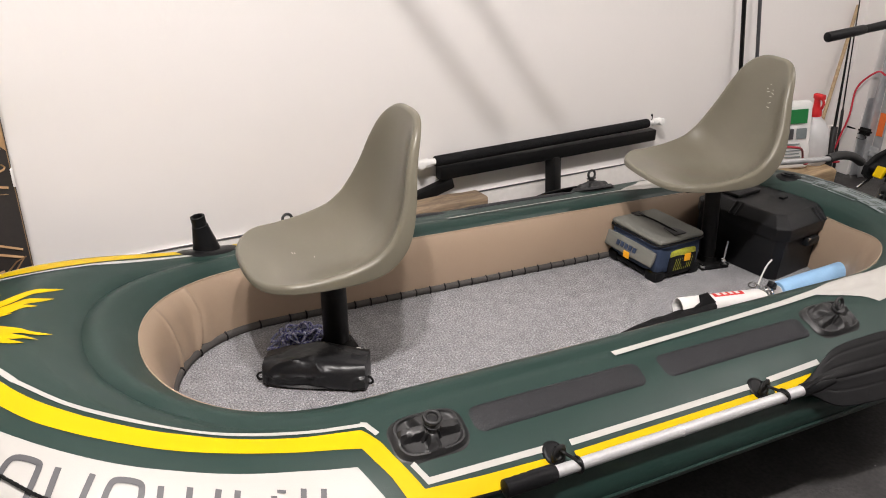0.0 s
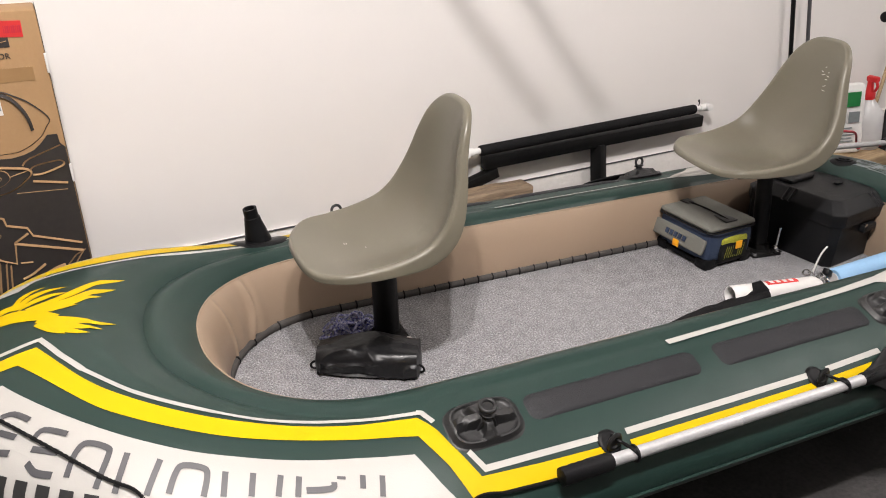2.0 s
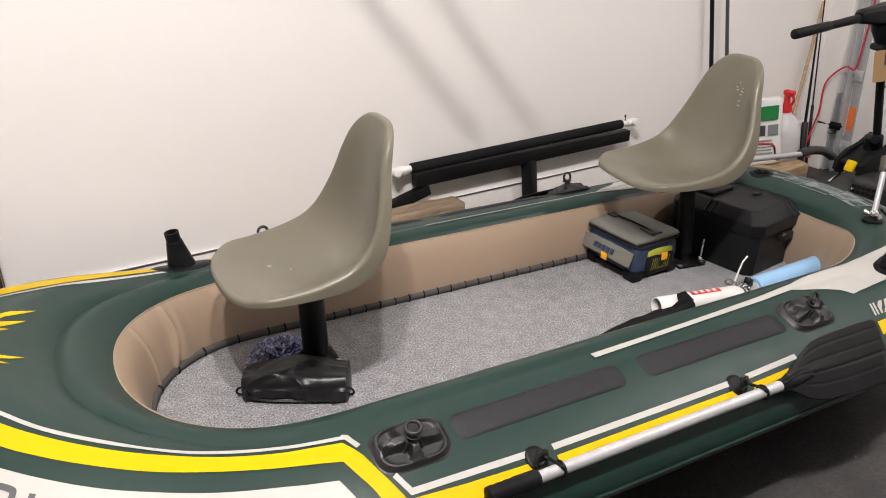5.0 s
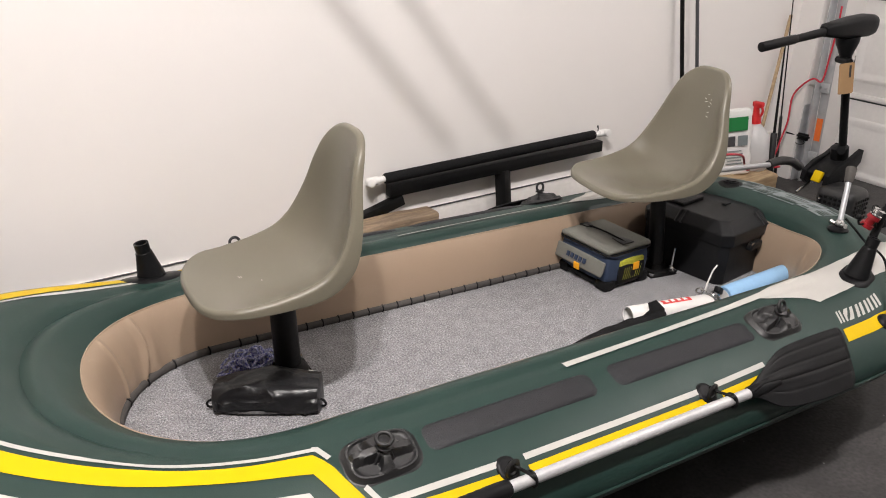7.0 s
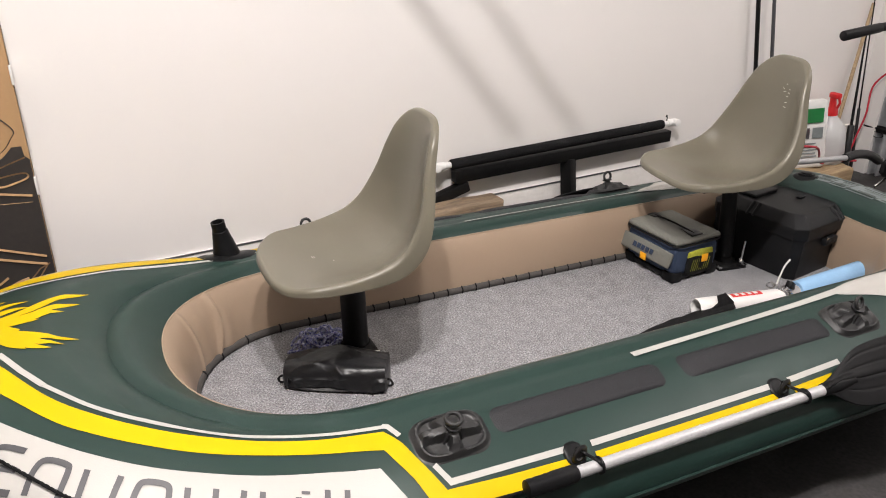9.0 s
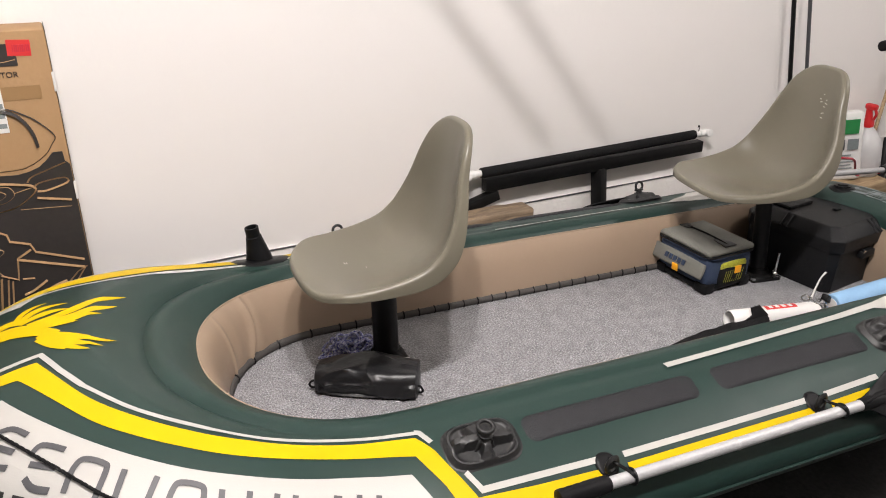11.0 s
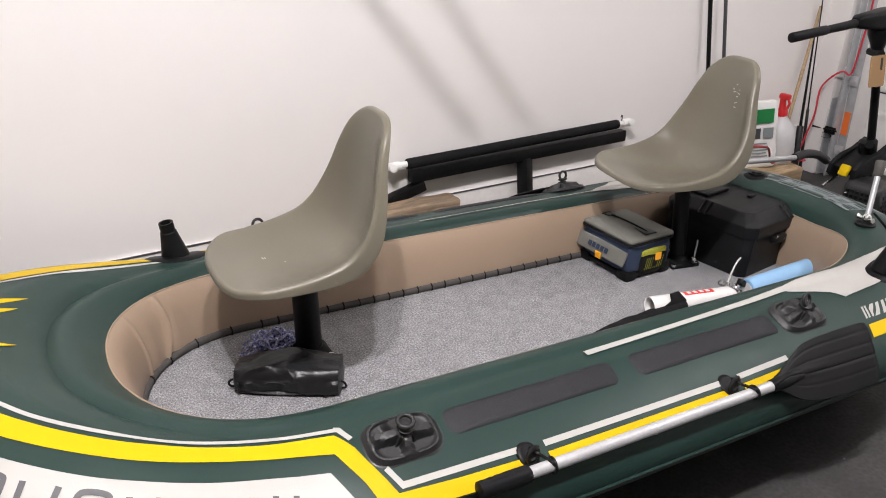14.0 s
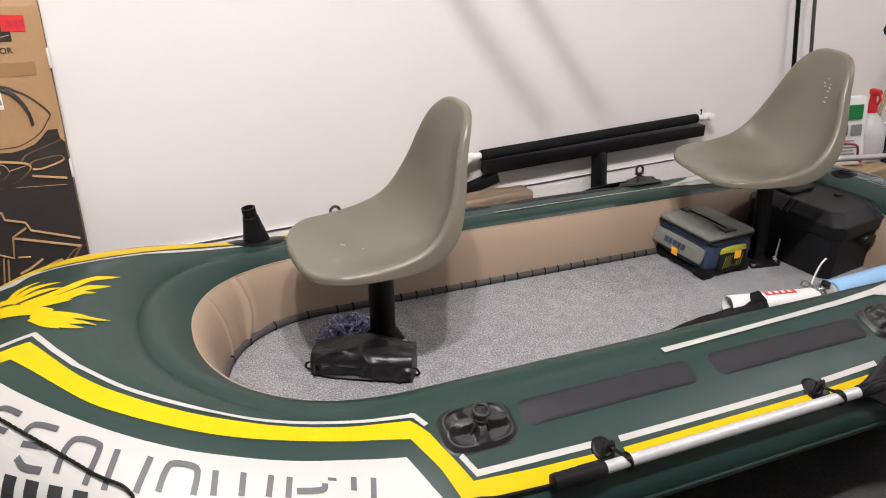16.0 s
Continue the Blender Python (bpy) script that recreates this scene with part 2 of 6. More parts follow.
GLOW.node_tree.nodes["Principled BSDF"].inputs["Emission Color"].default_value = (1.0, 0.9, 0.78, 1)
GLOW.node_tree.nodes["Principled BSDF"].inputs["Emission Strength"].default_value = 3.0


# ---- mesh tools ----
def part(name, bm, mat, parent=None, label="", smooth=True):
    """Links a bmesh as one mesh object, under a thing or a part if given."""
    me = bpy.data.meshes.new(name)
    bmesh.ops.recalc_face_normals(bm, faces=bm.faces)
    bm.to_mesh(me)
    bm.free()
    me.materials.append(mat)
    for p in me.polygons:
        p.use_smooth = smooth
    if smooth:
        me.set_sharp_from_angle(angle=radians(40))
    ob = new(name, me)
    if parent is not None:
        ob.parent = parent
    if label:
        tagged(ob, label)
    return ob


def thing(name, m, label, category, group="", kind=""):
    ob = new(name)
    ob.matrix_world = m
    return tagged(ob, label, category, group, kind)


def box(sx, sy, sz, m=None, bevel=0.0, seg=2, bm=None, taper=1.0):
    """A box with its base at z = 0, bevelled, put at m."""
    out = bmesh.new()
    bmesh.ops.create_cube(out, size=1)
    for v in out.verts:
        k = taper if v.co.z < 0 else 1.0
        v.co = Vector((v.co.x * sx * k, v.co.y * sy * k, (v.co.z + 0.5) * sz))
    if bevel > 0:
        bmesh.ops.bevel(out, geom=list(out.edges), offset=bevel, segments=seg, profile=0.5, affect="EDGES")
    return merge(bm, out, m)


def merge(bm, out, m=None):
    if m is not None:
        out.transform(m)
    if bm is None:
        return out
    me = bpy.data.meshes.new("joined")
    out.to_mesh(me)
    out.free()
    bm.from_mesh(me)
    bpy.data.meshes.remove(me)
    return bm


def rod(a, b, r0, r1=None, n=14, bm=None, bevel=0.0):
    """A round bar from a to b."""
    a, b = Vector(a), Vector(b)
    r1 = r0 if r1 is None else r1
    out = bmesh.new()
    bmesh.ops.create_cone(out, cap_ends=True, segments=n, radius1=r0, radius2=r1, depth=(b - a).length)
    if bevel > 0:
        caps = [e for e in out.edges if abs(e.verts[0].co.z - e.verts[1].co.z) < 1e-6]
        bmesh.ops.bevel(out, geom=caps, offset=bevel, segments=2, profile=0.5, affect="EDGES")
    q = (b - a).to_track_quat("Z", "Y").to_matrix().to_4x4()
    return merge(bm, out, Matrix.Translation((a + b) / 2) @ q)


def ball(p, r, bm=None, squash=(1, 1, 1), n=16):
    out = bmesh.new()
    bmesh.ops.create_uvsphere(out, u_segments=n, v_segments=max(8, n // 2), radius=r)
    return merge(bm, out, Matrix.Translation(p) @ Matrix.Diagonal((*squash, 1)))


def torus(m, big, small, n=28, k=10, bm=None, arc=1.0):
    out = bmesh.new()
    rings = []
    for i in range(n + (0 if arc >= 1 else 1)):
        a = 2 * math.pi * arc * i / n
        c = Vector((math.cos(a), math.sin(a), 0))
        rings.append([out.verts.new(c * (big + small * math.cos(2 * math.pi * j / k)) + Vector((0, 0, small * math.sin(2 * math.pi * j / k)))) for j in range(k)])
    for i in range(len(rings) - (0 if arc >= 1 else 1)):
        p, q = rings[i], rings[(i + 1) % len(rings)]
        for j in range(k):
            out.faces.new((p[j], p[(j + 1) % k], q[(j + 1) % k], q[j]))
    if arc < 1:
        out.faces.new(rings[0])
        out.faces.new(rings[-1])
    return merge(bm, out, m)


def smooth_line(points, steps=8):
    """A Catmull-Rom line through points of any dimension."""
    pts = [np.array(p, float) for p in points]
    out = []
    for i in range(len(pts) - 1):
        p = [pts[max(i - 1, 0)], pts[i], pts[i + 1], pts[min(i + 2, len(pts) - 1)]]
        for k in range(steps):
            f = k / steps
            out.append(0.5 * (2 * p[1] + (p[2] - p[0]) * f + (2 * p[0] - 5 * p[1] + 4 * p[2] - p[3]) * f * f + (3 * p[1] - p[0] - 3 * p[2] + p[3]) * f ** 3))
    out.append(pts[-1])
    return out


def pipe(points, r, k=8, bm=None, steps=8, taper=1.0, flat=1.0):
    """A round (or flattened) tube along a smooth line."""
    line = [Vector(p) for p in (smooth_line(points, steps) if steps > 1 else points)]
    out = bmesh.new()
    rings, side = [], None
    for i, p in enumerate(line):
        d = (line[min(i + 1, len(line) - 1)] - line[max(i - 1, 0)]).normalized()
        if side is None:
            side = d.orthogonal().normalized()
        side = (side - d * side.dot(d)).normalized()
        up = d.cross(side)
        rr = r * (1 + (taper - 1) * i / max(len(line) - 1, 1))
        rings.append([out.verts.new(p + side * rr * math.cos(2 * math.pi * j / k) + up * rr * flat * math.sin(2 * math.pi * j / k)) for j in range(k)])
    for p, q in zip(rings, rings[1:]):
        for j in range(k):
            out.faces.new((p[j], p[(j + 1) % k], q[(j + 1) % k], q[j]))
    out.faces.new(rings[0])
    out.faces.new(rings[-1])
    return merge(bm, out)


def plate(outline, thick, m=None, bevel=0.0, bm=None):
    """A flat slab from an outline in x, y, its underside at z = 0."""
    out = bmesh.new()
    f = out.faces.new([out.verts.new((x, y, 0)) for x, y in outline])
    top = bmesh.ops.extrude_face_region(out, geom=[f])
    moved = [v for v in top["geom"] if isinstance(v, bmesh.types.BMVert)]
    bmesh.ops.translate(out, vec=(0, 0, thick), verts=moved)
    if bevel > 0:
        edges = [e for e in out.edges if all(v in moved for v in e.verts)]
        bmesh.ops.bevel(out, geom=edges, offset=bevel, segments=2, profile=0.5, affect="EDGES")
    return merge(bm, out, m)


def rounded(sx, sy, r, n=6):
    pts = []
    for cx, cy, a0 in ((sx / 2 - r, sy / 2 - r, 0), (-sx / 2 + r, sy / 2 - r, 90), (-sx / 2 + r, -sy / 2 + r, 180), (sx / 2 - r, -sy / 2 + r, 270)):
        pts += [(cx + r * math.cos(radians(a0 + 90 * i / n)), cy + r * math.sin(radians(a0 + 90 * i / n))) for i in range(n + 1)]
    return pts


def lathe(profile_rz, n=24, m=None, bm=None):
    out = bmesh.new()
    rings = [[out.verts.new((r * math.cos(2 * math.pi * i / n), r * math.sin(2 * math.pi * i / n), z)) for i in range(n)] for r, z in profile_rz]
    for p, q in zip(rings, rings[1:]):
        for i in range(n):
            out.faces.new((p[i], p[(i + 1) % n], q[(i + 1) % n], q[i]))
    out.faces.new(rings[0])
    out.faces.new(rings[-1])
    return merge(bm, out, m)


def grid_mesh(rows, closed=False, bm=None):
    """A surface from rows of points."""
    out = bmesh.new()
    vs = [[out.verts.new(p) for p in row] for row in rows]
    for a, b in zip(vs, vs[1:] + ([vs[0]] if closed else [])):
        for i in range(len(a) - 1):
            out.faces.new((a[i], a[i + 1], b[i + 1], b[i]))
    return merge(bm, out)


# ---- hull surface: u runs round the boat (0-1 near side, 1-2 stern, 2-3 far side, 3-4 bow), v round the tube ----
PROFILE = [(0.16, 0.03), (0.02, 0.10), (-0.05, 0.18), (-0.08, 0.27), (-0.055, 0.36), (0.0, 0.418), (0.06, 0.434), (0.13, 0.439),
           (0.205, 0.434), (0.26, 0.429), (0.33, 0.426), (0.42, 0.414), (0.53, 0.396), (0.65, 0.370), (0.725, 0.347),
           (0.775, 0.318), (0.788, 0.288), (0.765, 0.258), (0.70, 0.225), (0.60, 0.183), (0.48, 0.126), (0.36, 0.07), (0.24, 0.015), (0.18, 0.0)]
SEAM = 5  # index in PROFILE where the tan inner wall meets the green top


def contour(u, half, bow0, bow_len, bow_n, stern0, stern_len, stern_n):
    u = u % 4.0
    if u < 1:
        return bow0 + (stern0 - bow0) * u, -half
    if u < 2:
        a = math.pi * (u - 1)
        return stern0 + stern_len * abs(math.sin(a)) ** (2 / stern_n), -half * math.copysign(abs(math.cos(a)) ** (2 / stern_n), math.cos(a))
    if u < 3:
        return stern0 + (bow0 - stern0) * (u - 2), half
    a = math.pi * (u - 3)
    return bow0 - bow_len * abs(math.sin(a)) ** (2 / bow_n), half * math.copysign(abs(math.cos(a)) ** (2 / bow_n), math.cos(a))


def profile(v):
    """Smooth curve through PROFILE; v counts its points."""
    v = min(max(v, 0.0), len(PROFILE) - 1.0)
    i = min(int(v), len(PROFILE) - 2)
    f = v - i
    p = [PROFILE[min(max(i + k, 0), len(PROFILE) - 1)] for k in (-1, 0, 1, 2)]
    return [0.5 * (2 * p[1][c] + (p[2][c] - p[0][c]) * f + (2 * p[0][c] - 5 * p[1][c] + 4 * p[2][c] - p[3][c]) * f * f
                   + (3 * p[1][c] - p[0][c] - 3 * p[2][c] + p[3][c]) * f ** 3) for c in (0, 1)]


def hull(u, v):
    rx, ry = contour(u, 0.345, -0.54, 0.375, 2.2, 0.86, 0.347, 2.6)
    ox, oy = contour(u, 0.735, -0.45, 1.15, 2.1, 0.86, 0.76, 2.4)
    s, z = profile(v)
    x, y = rx + (ox - rx) * s, ry + (oy - ry) * s
    k = min(max((-0.62 - x) / 0.75, 0.0), 1.0)
    k = k * k * (3 - 2 * k)
    q = min(max((x - 0.9) / 0.5, 0.0), 1.0)
    q = q * q * (3 - 2 * q)
    z += (0.16 * k * (0.3 + 0.7 * min(max(s / 0.3, 0.0), 1.0)) + 0.06 * q) * min(z / 0.42, 1.0)
    soft = math.exp(-((s - 0.165) / 0.035) ** 2) - 0.5 * math.exp(-((s - 0.09) / 0.05) ** 2) - 0.35 * math.exp(-((s - 0.26) / 0.05) ** 2)
    sharp = math.exp(-((s - 0.152) / 0.020) ** 2) - 0.6 * math.exp(-((s - 0.09) / 0.05) ** 2) - 0.3 * math.exp(-((s - 0.25) / 0.06) ** 2)
    k = min(max((-0.80 - x) / 0.13, 0.0), 1.0)
    z -= 0.0145 * k * sharp + (1 - k) * 0.011 * soft * max(min(max((-0.5 - x) / 0.25, 0.0), 0.6), 0.35 if x < 0.9 else 0.0)
    return x, y, z

def seam_v(u):
    """Where the tan wall meets the green: the green laps further inward round the stern."""
    k = min(max((u - 1.20) / 0.26, 0.0), 1.0) * min(max((1.92 - u) / 0.26, 0.0), 1.0)
    return SEAM - 0.58 * k * k * (3 - 2 * k)


def off_hull(u, v, d=0.0):
    """A point d metres off the hull's skin."""
    p = Vector(hull(u, v))
    if d == 0:
        return p
    a = Vector(hull(u + 0.004, v)) - Vector(hull(u - 0.004, v))
    b = Vector(hull(u, v + 0.05)) - Vector(hull(u, v - 0.05))
    n = a.cross(b).normalized()
    return p + n * d * OUT


_a = Vector(hull(0.5 + 0.004, 10)) - Vector(hull(0.5 - 0.004, 10))
_b = Vector(hull(0.5, 10.05)) - Vector(hull(0.5, 9.95))
OUT = 1.0 if _a.cross(_b).z > 0 else -1.0


def print_on_hull(name, upper, lower, mat, parent, lift=0.0012, steps=10, across=4, label=""):
    """A printed band between two lines of (u, v) on the skin."""
    up, lo = smooth_line(upper, steps), smooth_line(lower, steps)
    rows = [[off_hull(*(p + (q - p) * k / across), lift) for k in range(across + 1)] for p, q in zip(up, lo)]
    return part(name, grid_mesh(rows), mat, parent, label)


def straight_band(name, corners, mat, parent, lift=0.0014, label=""):
    """A printed band with straight, sharp-cornered edges: pairs of (upper, lower) ends."""
    bm = bmesh.new()
    for (p0, q0), (p1, q1) in zip(corners, corners[1:]):
        p0, q0, p1, q1 = (np.array(a, float) for a in (p0, q0, p1, q1))
        n = max(2, int(np.abs((p1 - p0)[0]) / 0.02) + 2)
        rows = []
        for i in range(n + 1):
            a, b = p0 + (p1 - p0) * i / n, q0 + (q1 - q0) * i / n
            rows.append([off_hull(*(a + (b - a) * k / 3), lift) for k in range(4)])
        grid_mesh(rows, bm=bm)
    bmesh.ops.remove_doubles(bm, verts=bm.verts, dist=0.0002)
    return part(name, bm, mat, parent, label)


def patch_frame(u, v, d=0.0):
    """A frame on the skin: x along the boat's side, z outwards."""
    a = (Vector(hull(u + 0.01, v)) - Vector(hull(u - 0.01, v))).normalized()
    b = Vector(hull(u, v + 0.05)) - Vector(hull(u, v - 0.05))
    z = a.cross(b).normalized() * OUT
    y = z.cross(a)
    m = Matrix((a, y, z)).transposed().to_4x4()
    m.translation = off_hull(u, v, d)
    return m


def skin(x, y, guess, d=0.0):
    """The point of the upper skin over the plan place (x, y), found from a guess (u, v)."""
    u, v = guess
    for _ in range(7):
        p = hull(u, v)
        ex, ey = x - p[0], y - p[1]
        if abs(ex) + abs(ey) < 1e-5:
            break
        a, b = hull(u + 0.002, v), hull(u, v + 0.02)
        m00, m10, m01, m11 = (a[0] - p[0]) / 0.002, (a[1] - p[1]) / 0.002, (b[0] - p[0]) / 0.02, (b[1] - p[1]) / 0.02
        det = m00 * m11 - m01 * m10
        if abs(det) < 1e-9:
            break
        u += min(max((ex * m11 - ey * m01) / det, -0.08), 0.08)
        v += min(max((m00 * ey - m10 * ex) / det, -1.0), 1.0)
    return off_hull(u, v, d), (u, v)


def drape(outline, u, v, thick, name, mat, parent, label="", rings=5, dome=0.0):
    """A moulded pad glued on the skin: an outline in metres about (u, v), pressed to the curved skin."""
    c = patch_frame(u, v)
    rows = []
    for i in range(rings + 2):
        k = 1.03 if i == 0 else max(1 - (i - 1) / rings, 0.02)
        lift = -0.001 if i == 0 else thick * (0.1 if i == 1 else 1.0) + dome * (1 - k * k)
        row, g = [], (u, v)
        for x, y in outline:
            q = c @ Vector((x * k, y * k, 0))
            p, _ = skin(q.x, q.y, (u, v), lift)
            row.append(p)
        rows.append(row + [row[0]])
    bm = grid_mesh(rows)
    bmesh.ops.remove_doubles(bm, verts=bm.verts, dist=0.0003)
    return part(name, bm, mat, parent, label)


# ---- the room ----
WA, WB = 0.965, 0.085          # the long wall: y = WA + WB * x
EAST = 3.17
WYAW = math.degrees(math.atan(WB))
setting = dict(kind="structure")
bm = box(13, 12, 0.2, pose(-0.5, -2, -0.2))
tagged(part("floor", bm, FLOORCLOTH, smooth=False), "dark grey mottled garage floor with pale specks", "floor", **setting)
bm = box(13, 12, 0.15, pose(-0.5, -2, LAMP_Z + 0.17))
tagged(part("ceiling", bm, CEIL, smooth=False), "unseen plain ceiling, kept dark grey to limit bounced light", "ceiling", **setting)
bm = box(9.2, 0.2, 3.34, pose(-1.05, WA - 1.05 * WB + 0.1, 0.26, 0, 0, WYAW))
tagged(part("wall_north", bm, WALL, smooth=False), "smooth white painted garage wall", "wall", **setting)
bm = box(9.2, 0.22, 0.262, pose(-1.05, WA - 1.05 * WB + 0.092, 0, 0, 0, WYAW), bevel=0.006)
tagged(part("wall_footing", bm, CONCRETE), "rough white painted concrete footing under the wall", "footing", **setting)
bm = box(3.2, 0.006, 0.004, pose(0.2, WA + 0.2 * WB - 0.018, 0.262, 0, 0, WYAW))
tagged(part("trim", bm, LETTER, smooth=False), "dark joint line above the footing", "trim", **setting)
bm = box(0.2, 6.0, 3.60, pose(-5.4, -2, 0))
tagged(part("wall_west", bm, DIMWALL, smooth=False), "unseen garage wall, kept dark grey to limit bounced light", "wall", **setting)
bm = box(9.5, 0.2, 3.60, pose(-1, -5.0, 0))
tagged(part("wall_south", bm, DIMWALL, smooth=False), "unseen garage wall, kept dark grey to limit bounced light", "wall", **setting)
bm = box(0.14, 0.9, 3.60, pose(EAST + 0.09, 1.66, 0), bevel=0.004)
tagged(part("wall_east", bm, WALL), "short white painted wall beside the garage door", "wall", **setting)
bm = box(0.40, 0.22, 3.58, pose(3.03, 1.190, 0), bevel=0.004)
tagged(part("wall_return", bm, WALL), "white painted wall return beside the door track", "wall", **setting)
bm = box(0.16, 0.5, 3.60, pose(EAST + 0.09, -4.75, 0))
box(0.16, 6.0, 1.40, pose(EAST + 0.10, -1.8, 2.2), bm=bm)
tagged(part("wall_east_lintel", bm, WALL, smooth=False), "white painted wall over the garage door", "wall", **setting)

# garage door: stacked pressed panels with recessed fields
door = thing("door_1", pose(EAST + 0.05, 0, 0), "white sectional garage door with pressed panels, closed", "garage door", kind="structure")
for row in range(4):
    z0 = -0.10 + row * 0.54
    sec = part("door_section", box(0.045, 5.7, 0.535, pose(0, -1.62, z0), bevel=0.006), DOORPAINT, door)
    for col in range(7):
        bm = bmesh.new()
        yc = 0.72 - col * 0.80
        rows = []
        for k, (inset, dx) in enumerate(((0, 0.0), (0.012, -0.008), (0.028, -0.008), (0.045, 0.0), (0.06, -0.003), (0.17, -0.003), (0.3545, -0.003))):
            w, h = 0.355 - inset, 0.172 - min(inset, 0.1715)
            rows.append([(-0.0235 + dx, yc + a * w, z0 + 0.268 + b * h) for a, b in ((-1, -1), (1, -1), (1, 1), (-1, 1), (-1, -1))])
        part("panel", grid_mesh(rows), DOORPAINT, sec)
for z0 in (0.440, 0.980, 1.520):
    part("lip", box(0.022, 5.7, 0.030, pose(-0.028, -1.62, z0 + 0.006), bevel=0.006), DOORPAINT, door)
    part("seal", box(0.03, 5.7, 0.008, pose(-0.006, -1.62, z0 - 0.006)), LETTER, door)

track = thing("door_track", pose(2.88, 1.035, 0, -2.0), "galvanised steel door track with riveted brackets on the wall", "door track", kind="structure")
for dy, w, d in ((0.034, 0.008, 0.070), (-0.010, 0.008, 0.055), (0.012, 0.040, 0.010)):
    part("rail", box(d, w, 2.35, pose(0.02 if d < 0.02 else 0.0, dy, 0.0), bevel=0.003), GALV, track)
part("flange", box(0.004, 0.050, 2.35, pose(0.030, -0.040, 0), bevel=0.001), GALV, track)
for z0 in (0.12, 0.50, 1.00, 1.7):
    b = part("bracket", box(0.012, 0.066, 0.055, pose(0.018, -0.030, z0), bevel=0.004), GALV, track)
    for dy in (-0.022, 0.012):
        part("bolt", rod((0.004, dy - 0.028, z0 + 0.028), (0.014, dy - 0.028, z0 + 0.028), 0.006, n=6), GALV, b)
part("warning_sticker", box(0.002, 0.036, 0.125, pose(0.025, -0.040, 0.235)), ORANGETAPE, track, "orange warning sticker")
lock = thing("slide_lock", pose(2.85, 1.062, 0.235, 0, 0, -84), "black steel slide lock bracket by the door track", "lock", kind="structure")
part("plate", box(0.085, 0.010, 0.040, bevel=0.004), STEEL, lock)
part("bolt_bar", rod((-0.085, -0.012, 0.025), (0.055, -0.012, 0.025), 0.005), STEEL, lock)
part("loop", torus(pose(0.0, -0.012, -0.008, 90) @ Matrix.Diagonal((1.0, 0.5, 1, 1)), 0.030, 0.003), STEEL, lock)

fixture = thing("ceiling_light", pose(-0.905, -1.31, LAMP_Z + 0.17), "plain white ceiling lamp holder with two sockets", "ceiling light")
part("base", box(0.34, 0.12, 0.03, pose(0, 0, -0.03), bevel=0.006), WHITEPLASTIC, fixture)
for sx in (-0.125, 0.125):
    part("socket", lathe([(0.018, -0.075), (0.022, -0.07), (0.026, -0.03)], 16, pose(sx, 0, 0)), WHITEPLASTIC, fixture)
# Second holder, added only to carry the rear fill lamp.
copy_thing(fixture, pose(2.3, -1.1, LAMP_Z + 0.17))

strut = thing("ceiling_brace", pose(0, 0, 0), "galvanised steel strut hung slanting from the ceiling overhead", "brace", kind="structure")
LAMP = Vector((-0.905, -1.31, LAMP_Z))
p, q = (LAMP + (Vector(w) - LAMP) * 0.56 for w in ((0.25, 0.98, 1.085), (0.72, 1.03, 0.52)))
part("strut", rod(q, p + (p - q) * ((LAMP_Z + 0.17 - p.z) / (p.z - q.z)), 0.020, n=12), GALV, strut)
part("end_plate", box(0.05, 0.05, 0.008, Matrix.Translation(q), bevel=0.002), GALV, strut)

# ---- the boat ----
boat = thing("inflatable_boat", pose(0, 0, 0), "dark green inflatable boat with tan inside and yellow and white stripes", "boat")
NU, SUB = 260, 3
us = [4.0 * i / NU for i in range(NU)]
vs_in = [k / 9 for k in range(0, SEAM * 9 + 1)]
vs_out = [SEAM + k / SUB for k in range(0, (len(PROFILE) - 1 - SEAM) * SUB + 1)]


def wrinkle(u, v):
    """Soft puckers where the inner wall is gathered at the bow."""
    c = 3.222 + 0.022 * max(0.0, 3.8 - v)
    low = min(max((v - 2.2) / 1.4, 0.0), 1.0)
    s = 0.016 * low * math.exp(-((u - c) / (0.0065 if u < c else 0.011)) ** 2) - 0.005 * low * math.exp(-((u - c + 0.016) / 0.008) ** 2)
    for c, w, h in ((3.195, 0.018, 0.004), (3.335, 0.006, 0.005), (3.29, 0.02, 0.003), (3.66, 0.012, 0.009), (3.78, 0.010, 0.012), (1.3, 0.02, 0.005), (1.7, 0.02, 0.005)):
        s += h * math.exp(-((u - c) / w) ** 2)
    return s * max(0.0, math.sin(math.pi * min(max((v - 1.0) / 4.05, 0), 1)) ** 0.7)


us_in = sorted(us + [3.1 + 0.3 * i / 120 + 0.0004 for i in range(120)] + [3.62 + 0.2 * i / 60 + 0.0004 for i in range(60)])
rows = [[off_hull(u, v * seam_v(u) / SEAM, 0.0005 + wrinkle(u, v)) if 0.3 < v < SEAM - 0.1 else off_hull(u, v * seam_v(u) / SEAM) for v in vs_in] for u in us_in]
part("inner_wall", grid_mesh(rows, closed=True), TAN, boat, "smooth tan vinyl inner wall with puckered seams")
rows = [[off_hull(u, v if v > 7 else 7 - (7 - v) * (7 - seam_v(u)) / (7 - SEAM), 0.0009 * noise.noise(Vector((u * 9, v * 0.8, 0)))) for v in vs_out] for u in us]
part("outer_tube", grid_mesh(rows, closed=True), GREEN, boat)
seam = [off_hull(u, seam_v(u), 0.001) for u in us]
part("rim_seam", pipe(seam + seam[:1], 0.0018, 6, steps=1), TAN, boat)
welt = [off_hull(u, 16.3, 0.001) for u in us]
part("lower_welt", pipe(welt + welt[:1], 0.004, 6, steps=1), GREEN, boat)

